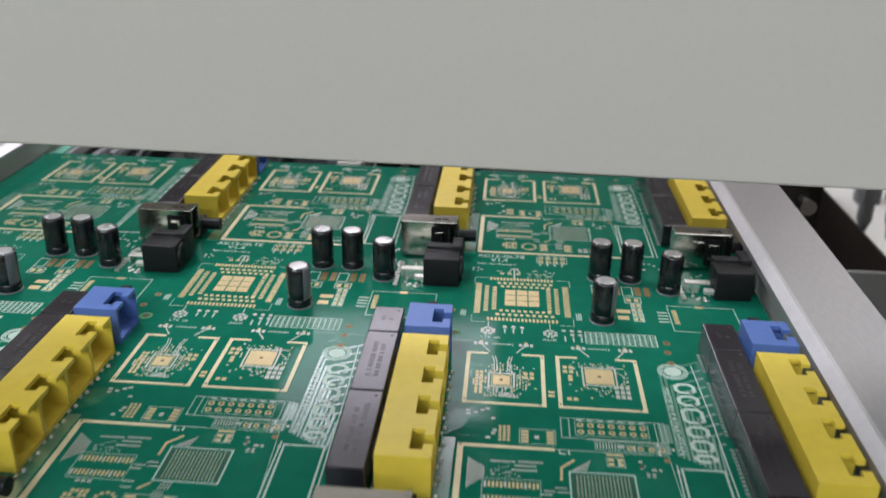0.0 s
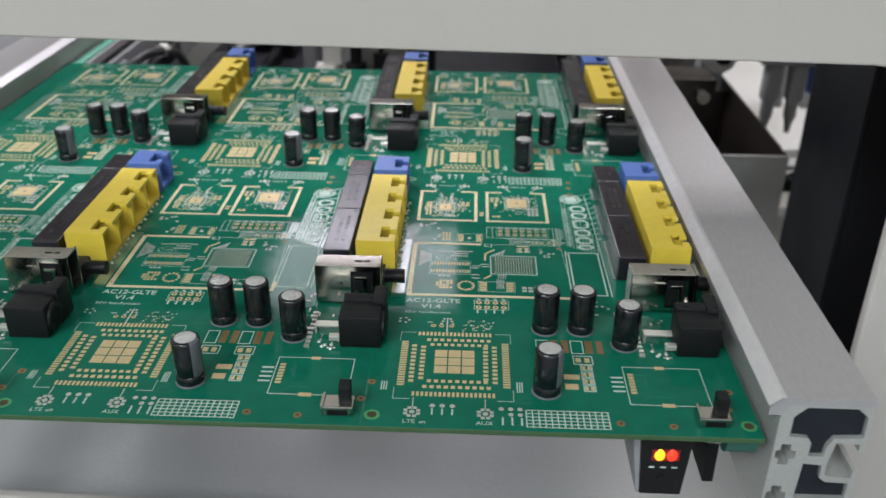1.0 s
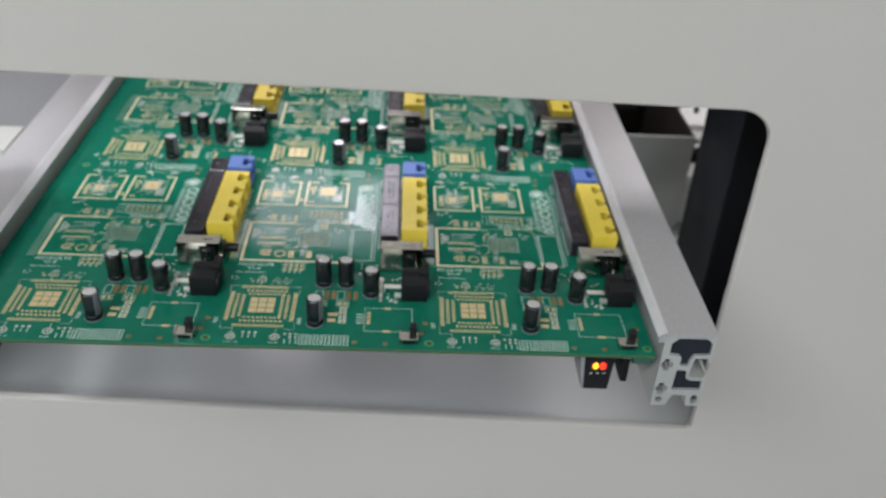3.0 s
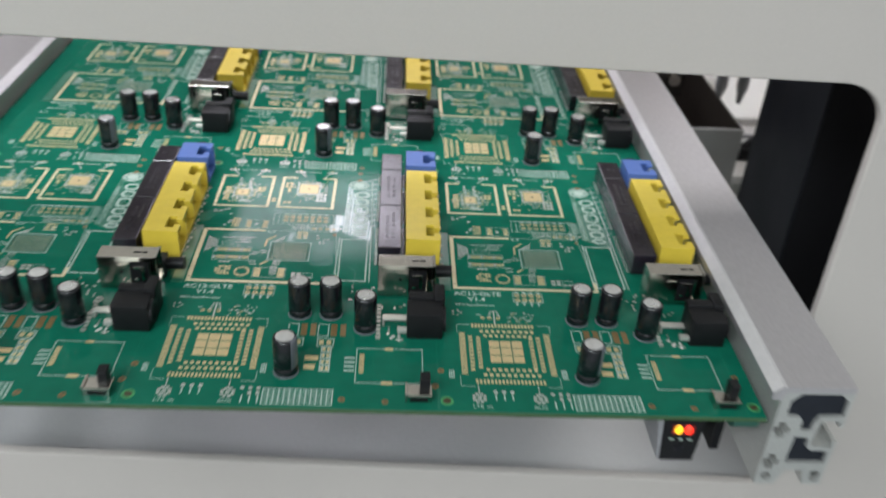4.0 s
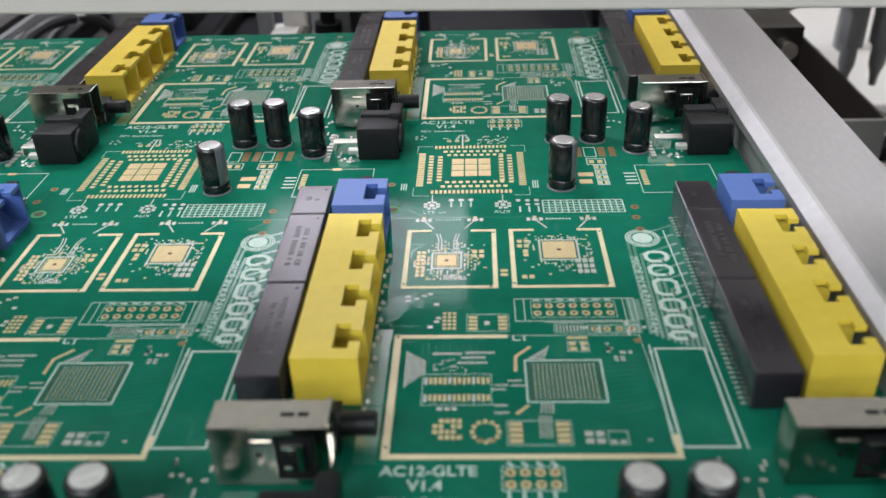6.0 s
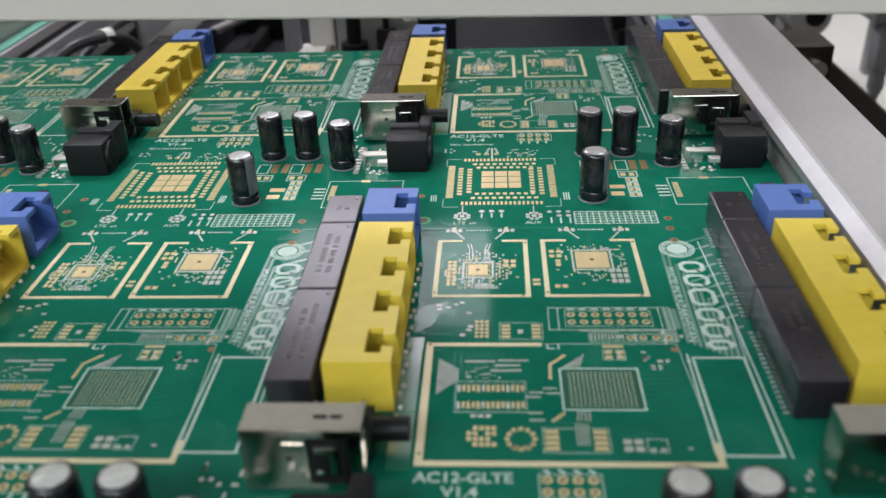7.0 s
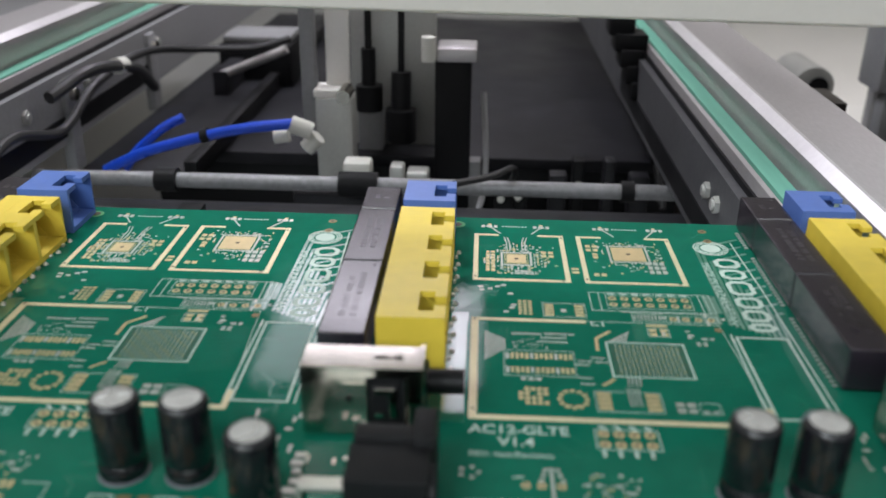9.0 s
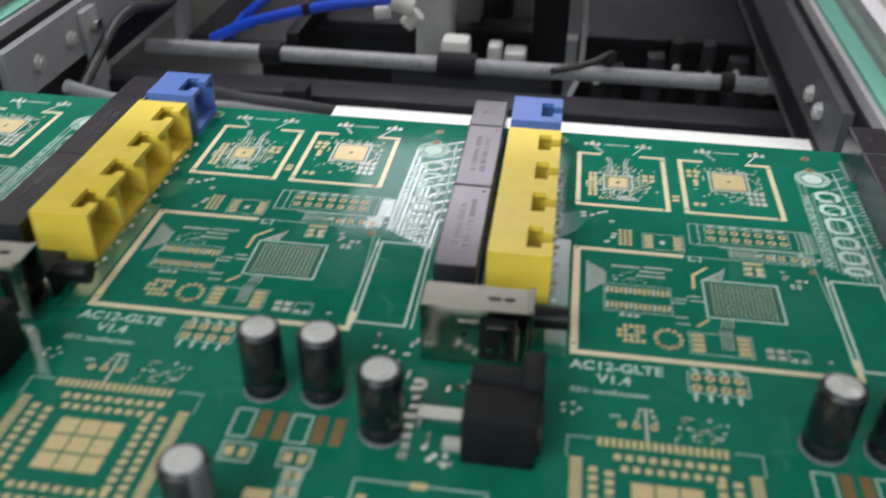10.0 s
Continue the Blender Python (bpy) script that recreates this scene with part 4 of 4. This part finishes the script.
# tooling holes and separation cuts of the panel
cut = B()
for i in range(4):
    x = 94.5 - PX * i
    strip(cut, [(x, -70.0), (x, 260.0)], 0.35, 0.03)
strip(cut, [(-221, 92.6), (100, 92.6)], 0.35, 0.03)
for x in (98.0 - 0.6, -4.8, -106.8, -208.8):
    for y in (-65.0, 97.5, 255.0):
        bm = B()
        lathe(bm, x, y, ((2.2, -0.02), (2.2, 0.05)), 20)
        rim = part("tooling_hole", bm, HOLE, panel)
        bm = B()
        lathe(bm, x, y, ((1.35, 0.0), (1.35, 0.065)), 18)
        part("bore", bm, HOLE_DARK, rim, "dark bore")
part("separation_line", cut, TRACE, panel, "scored separation lines")


# ---- sensor under the board ----
def sensor():
    root = thing("photo_sensor", "black photo sensor with amber and red lights under the board", "sensor")
    bm = B()
    prism(bm, [(69.6, -4.6), (84.6, -4.6), (83.0, -27.6), (71.4, -27.6)], -62.0, -40.0)
    part("body", bm, BLACK_SOFT, root)
    bm = B()
    bx(bm, 67.4, 87.0, -50.0, -38.0, -4.4, -2.2, 0.2)
    part("bracket", bm, TIN, root, "bent aluminium bracket")
    bm = B()
    prism(bm, [(67.2, -3.0), (69.5, -4.4), (71.3, -27.6), (70.4, -27.6)], -61.6, -40.0)
    part("side_cover", bm, GREY, root, "grey side cover")
    part("lip", bx(B(), 71.0, 83.6, -62.8, -61.0, -8.2, -5.2, 0.4), DARKER, root, "black lip over the lights")
    for x, m, n in ((75.6, AMBER_LED, "amber_light"), (79.0, RED_LED, "red_light")):
        bm = B()
        bmesh.ops.create_uvsphere(bm, u_segments=14, v_segments=8, radius=1.7)
        bmesh.ops.scale(bm, vec=(1.1, 1.0, 1.45), verts=bm.verts)
        bmesh.ops.translate(bm, vec=(x, -61.2, -13.4), verts=bm.verts)
        part(n, bm, m, root, "glowing " + n.replace("_", " "), True)
    # weak emission paints the two lights' red glow onto this plate
    bm = bx(B(), 73.4, 81.2, -62.2, -61.8, -15.4, -11.4, 0.3)
    part("window", bm, RED_SPILL, root, "red window with the lights' glow painted on")
    bm = B()
    for k in range(3):
        bx(bm, 73.0 + 3.2 * k, 74.6 + 3.2 * k, -62.15, -61.9, -18.0, -17.5)
    part("marking", bm, WHITE, root, "small white marking bars")
    bm = B()
    rod(bm, (77.2, -62.4, -22.2), (77.2, -61.0, -22.2), 1.7, 18)
    part("dial", bm, DARK, root, "dark adjusting dial", True)


sensor()


# ---- inside the machine ----
def simple(name, label, category, pieces):
    """A thing made of named boxes, rods and hoses: (part name, material, bmesh, part label)."""
    root = thing(name, label, category)
    for pname, material, bm, plabel in pieces:
        part(pname, bm, material, root, plabel, True)
    return root


def rods(*rows):
    bm = B()
    for a, b, r in rows:
        rod(bm, a, b, r, 18)
    return bm


def boxes(*rows, bev=0.6):
    bm = B()
    for r in rows:
        bx(bm, *r, bev)
    return bm


simple("machine_table", "dark grey machine table behind the conveyor gap", "machine table", [
    ("tabletop", DARK, boxes((-190, 118, 352, 800, -70, -63), bev=1.0), "dark scuffed plate"),
    ("front_panel", DARKER, boxes((-186, 114, 358, 796, -180.5, -70.2)), "black front")])
simple("guide_rod", "polished steel guide rod across the conveyor", "rod", [
    ("shaft", mat("dull_steel_shaft", (0.22, 0.22, 0.23), 0.5, metal=0.5, var=0.3, big=40), rods(((-208, 262, -48), (91, 262, -48), 3.6)), ""),
    ("collar", DARKER, rods(((-64, 262, -48), (-46, 262, -48), 6.0)), "black collar"),
    ("collar", DARKER, rods(((-150, 262, -48), (-140, 262, -48), 5.6)), "black collar"),
    ("collar", DARKER, rods(((66, 262, -48), (72, 262, -48), 5.0)), "black collar")])
simple("crossbar", "black steel crossbar under the conveyor", "bar", [
    ("bar", DARK, boxes((-209, 91, 214, 232, -53, -46), bev=1.0), ""),
    ("lower_plate", GREY, boxes((-209, 91, 190, 214, -58, -54)), "dark grey shelf"),
    ("block", DARKER, boxes((-122, -112, 204, 214, -54, -40)), "black stop block")])
simple("edge_strip", "white painted edge strip below the board", "strip", [
    ("strip", WHITE_PAINT, boxes((-92, 91.2, 166, 178, -37, -32.5), bev=0.8), "")])
simple("clamp_bracket", "grey aluminium clamp bracket with bright bolt", "bracket", [
    ("upright", WHITE_PAINT, boxes((-80, -68, 330, 336, -20, 120), bev=0.8), "brushed upright"),
    ("foot", WHITE_PAINT, boxes((-85, -68, 318, 336, -22, -18), bev=0.8), "bright step"),
    ("block", RAIL_CUT, boxes((-84, -65, 317, 334, -180.5, -22), bev=1.2), "grey block"),
    ("side_plate", GREY, boxes((-92, -84.2, 324, 330, -40, 60), bev=0.6), "grey side plate"),
    ("bolt", STEEL, rods(((-67, 300, -17), (-67, 317, -17), 3.4)), "bright bolt")])
simple("stop_post", "black square post with silver cap", "post", [
    ("post", DARKER, boxes((-23, -4.5, 322, 342, -180.5, -3), bev=1.0), ""),
    ("cap", RAIL, boxes((-22, -2, 320, 344, -3, 4), bev=1.2), "silver cap"),
    ("hook", PALE, rods(((-26, 318, 10), (-26, 318, -2), 3.6)), "white knob")])
simple("valve_plate", "pale grey valve plate with two black air fittings", "valve plate", [
    ("back_plate", RAIL_CUT, boxes((-73, -25, 372, 378, -62.8, 60), bev=0.8), "grey plate"),
    ("air_fitting", BLACK_SOFT, rods(((-61, 356, -38), (-61, 356, -24), 7.5), ((-61, 356, -24), (-61, 356, -4), 4.0), ((-61, 356, -4), (-61, 356, 40), 2.0)), "black air fitting"),
    ("air_fitting", BLACK_SOFT, rods(((-43, 352, -54), (-43, 352, -36), 8.5), ((-43, 352, -36), (-43, 354, -16), 5.5), ((-43, 354, -16), (-43, 356, 40), 1.8)), "black air fitting"),
    ("small_block", GREY, boxes((-68, -54, 360, 371.8, -62.8, -40), bev=0.8), "grey block")])
simple("gripper", "small cast white gripper parts", "gripper", [
    ("jaw", PALE, boxes((-66, -52, 284, 296, -58, -45), (-60, -48, 280, 290, -62, -52), bev=2.0), ""),
    ("jaw", RAIL_CUT, boxes((-43, -36, 286, 296, -60, -47), (-35, -24, 286, 298, -60, -50), bev=1.5), "grey jaw"),
    ("carrier", DARK, boxes((-90, -10, 280, 300, -180.5, -60), bev=1.0), "dark carrier")])
bm1, bm2 = B(), B()
hose(bm1, ((-186, 290, -54), (-170, 288, -46), (-155, 286, -40), (-126, 283, -31.5), (-106, 282, -27.5), (-88, 284, -26)), 2.6)
hose(bm2, ((-180, 300, -56), (-172, 300, -46), (-160, 304, -36), (-150, 308, -31)), 2.4)
simple("air_tube", "bright blue plastic air tube", "tube", [
    ("tube", TUBE, bm1, ""), ("branch", TUBE, bm2, "second blue tube"),
    ("clip", BLACK_SOFT, rods(((-134, 284, -33.5), (-130, 284, -32.3), 3.4)), "black clip"),
    ("coupling", PALE, rods(((-90, 284, -26), (-80, 285, -30), 4.2), ((-99, 288, -34), (-92, 288, -33), 3.4), ((-84, 290, -40), (-78, 290, -34), 4.0)), "white coupling")])
simple("drive_motor", "black drive motor with a silver arm", "motor", [
    ("body", DARKER, boxes((-186, -134, 500, 550, -62.8, -33), bev=2.0), ""),
    ("arm", RAIL, rods(((-173, 459, -45), (-128, 459, -27), 3.0)), "silver arm"),
    ("mount", DARK, boxes((-178, -168, 455, 500, -62.8, -42)), "dark mount"),
    ("top", GREY, boxes((-184, -136, 505, 545, -33, -28), bev=1.5), "grey cover")])
bm1, bm2 = B(), B()
hose(bm1, ((-204, 165, -50), (-203, 200, -34), (-202, 235, -22), (-200, 280, -31), (-198, 320, -18), (-194, 380, -14), (-178, 430, -22), (-150, 455, -26), (-128, 470, -22)), 2.4)
hose(bm2, ((-206, 150, -40), (-196, 166, -45), (-170, 178, -40), (-150, 176, -30), (-120, 170, -29), (-95, 176, -34), (-84, 190, -44)), 2.2)
simple("loose_cable", "black cable looped along the conveyor rail", "cable", [("cable", CABLE, bm1, "")])
simple("loose_cable", "black cable lying over the edge strip", "cable", [("cable", CABLE, bm2, ""), ("knot", CABLE, rods(((-152, 176, -30), (-146, 175, -29), 4.0)), "cable tie")])
for y in (205, 300, 420):
    simple("rail_bracket", "dull grey bracket under the conveyor rail", "bracket", [
        ("plate", GREY, boxes((-211, -205, y, y + 12, -60, -12), bev=1.0), ""),
        ("bolt", STEEL, rods(((-205, y + 6, -20), (-202, y + 6, -20), 3.2)), "bright bolt")])
simple("side_guide", "dark sloping guide plate beside the conveyor", "plate", [
    ("plate", DARK, boxes((-204, -150, 300, 780, -62.5, -58), bev=0.8), ""),
    ("edge", DARKER, boxes((-150, -143, 300, 780, -62.5, -52), bev=0.8), "black edge")])
bm2 = B()
hose(bm2, ((2, 330, -20), (4, 318, -50), (3, 310, -70), (-2, 300, -80)), 1.6)
links = []
for k in range(9):
    links.append(("link", DARKER, boxes((70 + 3.2 * k, 84 + 3.2 * k + 4 * math.sin(1.65 * k), 372 - 3 * k, 392 - 3 * k, 2 - 8.2 * k, 12 - 8.2 * k), bev=1.5), ""))
simple("cable_chain", "black cable chain hanging beside the table", "cable chain", links + [
    ("wire", CABLE, rods(((98, 344, -62), (101, 330, -82), 2.0)), "thin wire")])
simple("loose_cable", "thin grey wire beside the post", "cable", [("cable", GREY, bm2, "")])

# ---- beside the conveyor, inside the opening ----
TRAY = mat("brown_dark_steel", (0.030, 0.024, 0.020), 0.4, metal=0.3, var=0.3)
simple("steel_tray", "dark folded steel tray bolted beside the rail", "tray", [
    ("side", TRAY, boxes((248, 250, 352.2, 900, -180.5, -84)), "dark brown side"),
    ("front", RAIL_CUT, boxes((130, 250, 350, 352, -180.5, -84)), "bare steel front"),
    ("divider", TRAY, boxes((130, 247.8, 520, 523, -180.5, -90)), "dark brown divider"),
    ("floor", TRAY, boxes((130, 247.8, 352.2, 900, -180.5, -176)), "dark floor"),
    ("arm", TRAY, boxes((129, 176, 300, 330, -38, -14)), "dark bolted arm"),
    ("bolt", STEEL, rods(((166, 288, -22), (166, 300, -22), 4.2)), "bright bolt head")])
COVER = mat("matt_black_sheet", (0.008, 0.009, 0.012), 0.5, spec=0.25, var=0.2, big=10)
bm1 = B()
rings = [[bm1.verts.new((x, y, z)) for x, y in ((219, 180), (221, 180), (238, 300), (236, 300))] for z in (-189, 200)]
bm1.faces.new(rings[0])
bm1.faces.new(rings[1])
for k in range(4):
    bm1.faces.new((rings[0][k], rings[0][(k + 1) % 4], rings[1][(k + 1) % 4], rings[1][k]))
simple("sensor_cover", "tall matt black cover inside the opening", "cover", [
    ("side", COVER, bm1, "dark grey side sheet"),
    ("front", DARKER, boxes((221.5, 520, 180, 182, -189, 200)), "black front sheet")])
simple("side_table", "pale painted side table inside the machine", "machine table", [
    ("top", WHITE_PAINT, boxes((250.5, 640, 352, 1200, -133, -125), bev=1.0), "pale top"),
    ("step", WHITE_PAINT, boxes((250.5, 640, 452, 700, -124.8, -117), bev=1.5), "pale raised step"),
    ("ledge", GREY, boxes((250.5, 640, 424, 428, -124.8, -122), bev=0.6), "thin grey ledge"),
    ("base", PALE, boxes((250, 640, 360, 1190, -180.5, -133.2)), "pale base")])
nozzles = []
for x in (256, 275):
    bm1 = boxes((x - 6, x + 6, 428, 442, -70, -40), bev=2.0)
    lathe(bm1, x, 435, ((2.2, -96), (3.0, -88), (5.0, -82), (5.0, -70)), 14)
    nozzles.append(("nozzle", GREY, bm1, "grey tapered nozzle"))
simple("pick_heads", "grey nozzle heads over the side table", "nozzle head", nozzles + [
    ("beam", GREY, boxes((244, 640, 426, 460, -40, 20), bev=2), "grey beam"),
    ("post", GREY, boxes((630, 640, 430, 450, -116.8, -40.2)), "grey post"),
    ("blue_block", BLUE, boxes((288, 306, 440, 456, -66, -40.2), bev=2), "blue block")])
simple("side_motor", "grey round motor with a dark bore", "motor", [
    ("housing", RAIL_CUT, rods(((232, 500, -54), (232, 550, -54), 14)), "dull metal housing"),
    ("bore", DARKER, rods(((235, 499, -54), (235, 501, -54), 7)), "dark bore"),
    ("foot", GREY, boxes((222, 242, 524, 546, -175.8, -66)), "grey foot")])
simple("handle", "small black toggle lever on the side table", "lever", [
    ("stem", BLACK_SOFT, rods(((250, 384, -120), (266, 388, -118), 4.5)), ""),
    ("grip", BLACK_SOFT, rods(((264, 386, -120), (280, 392, -110), 4.0)), ""),
    ("foot", BLACK_SOFT, boxes((260, 274, 380, 394, -124.8, -115), bev=1.0), "")])
for x in (300, 330, 375):
    simple("upright_bar", "grey upright bar behind the side table", "bar", [("bar", GREY, boxes((x, x + 12, 560, 572, -116.8, 200), bev=1.0), "")])
plate("side_deck", -690, -262, 126, 900, -60, -52, GREY, "grey deck beside the conveyor", "deck", 1.0)
simple("deck_block", "white block on the dark deck", "block", [("block", PALE, boxes((-330, -300, 190, 230, -51.8, -40), bev=1.5), "")])
simple("strip_lamp", "slim white strip lamp inside the machine roof", "lamp", [
    ("housing", PALE, boxes((-210, 14, 526, 758, 352, 366), bev=2.0), "white housing"),
    ("hanger", GREY, boxes((-130, -115, 630, 640, 366.2, 699.8)), "grey hanger")])

bm1, bm2, bm3 = B(), B(), B()
hose(bm1, ((-200, 172, -30), (-188, 184, -40), (-170, 192, -44), (-140, 196, -46), (-100, 200, -48)), 2.6)
hose(bm2, ((-198, 268, -12), (-190, 300, -6), (-184, 340, -14), (-190, 380, -34)), 3.0)
hose(bm3, ((14, 300, -62), (18, 286, -50), (16, 268, -40), (6, 250, -38), (-10, 236, -37)), 1.6)
simple("loose_cable", "grey cable running down behind the board", "cable", [("cable", GREY, bm1, "")])
simple("loose_cable", "black sheathed cable along the side plate", "cable", [("cable", CABLE, bm2, ""), ("clip", PALE, rods(((-187, 322, -9), (-186, 330, -10), 4.2)), "white clip")])
simple("loose_cable", "thin black wire over the crossbar", "cable", [("cable", CABLE, bm3, "")])
rng2 = random.Random(5)
for k in range(7):
    x, y = -10 + 16 * k + rng2.uniform(-4, 4), 306 + rng2.uniform(0, 30)
    simple("clamp_block", "small grey clamp block on the dark carrier", "block", [
        ("block", rng2.choice((DARK, DARKER, GREY)), boxes((x, x + rng2.uniform(5, 11), y, y + 10, -180.5, -62 + rng2.uniform(-6, 8)), bev=1.0), ""),
        ("screw", STEEL, rods(((x + 3, y + 2, -70), (x + 3, y - 1, -70), 2.0)), "bright screw")])



def motions():
    rows = [(0, 0), (7, 0), (7.5, 0), (7.8, 0.0009), (8, 0.0278), (8.1, 0.0476), (8.2, 0.0628), (8.3, 0.0755), (8.5, 0.0994), (8.7, 0.1338), (9, 0.1535), (9.2, 0.157), (9.5, 0.157), (10, 0.157)]
    walk(panel, [(t, pose(0, -s, 0)) for t, s in rows])


motions()
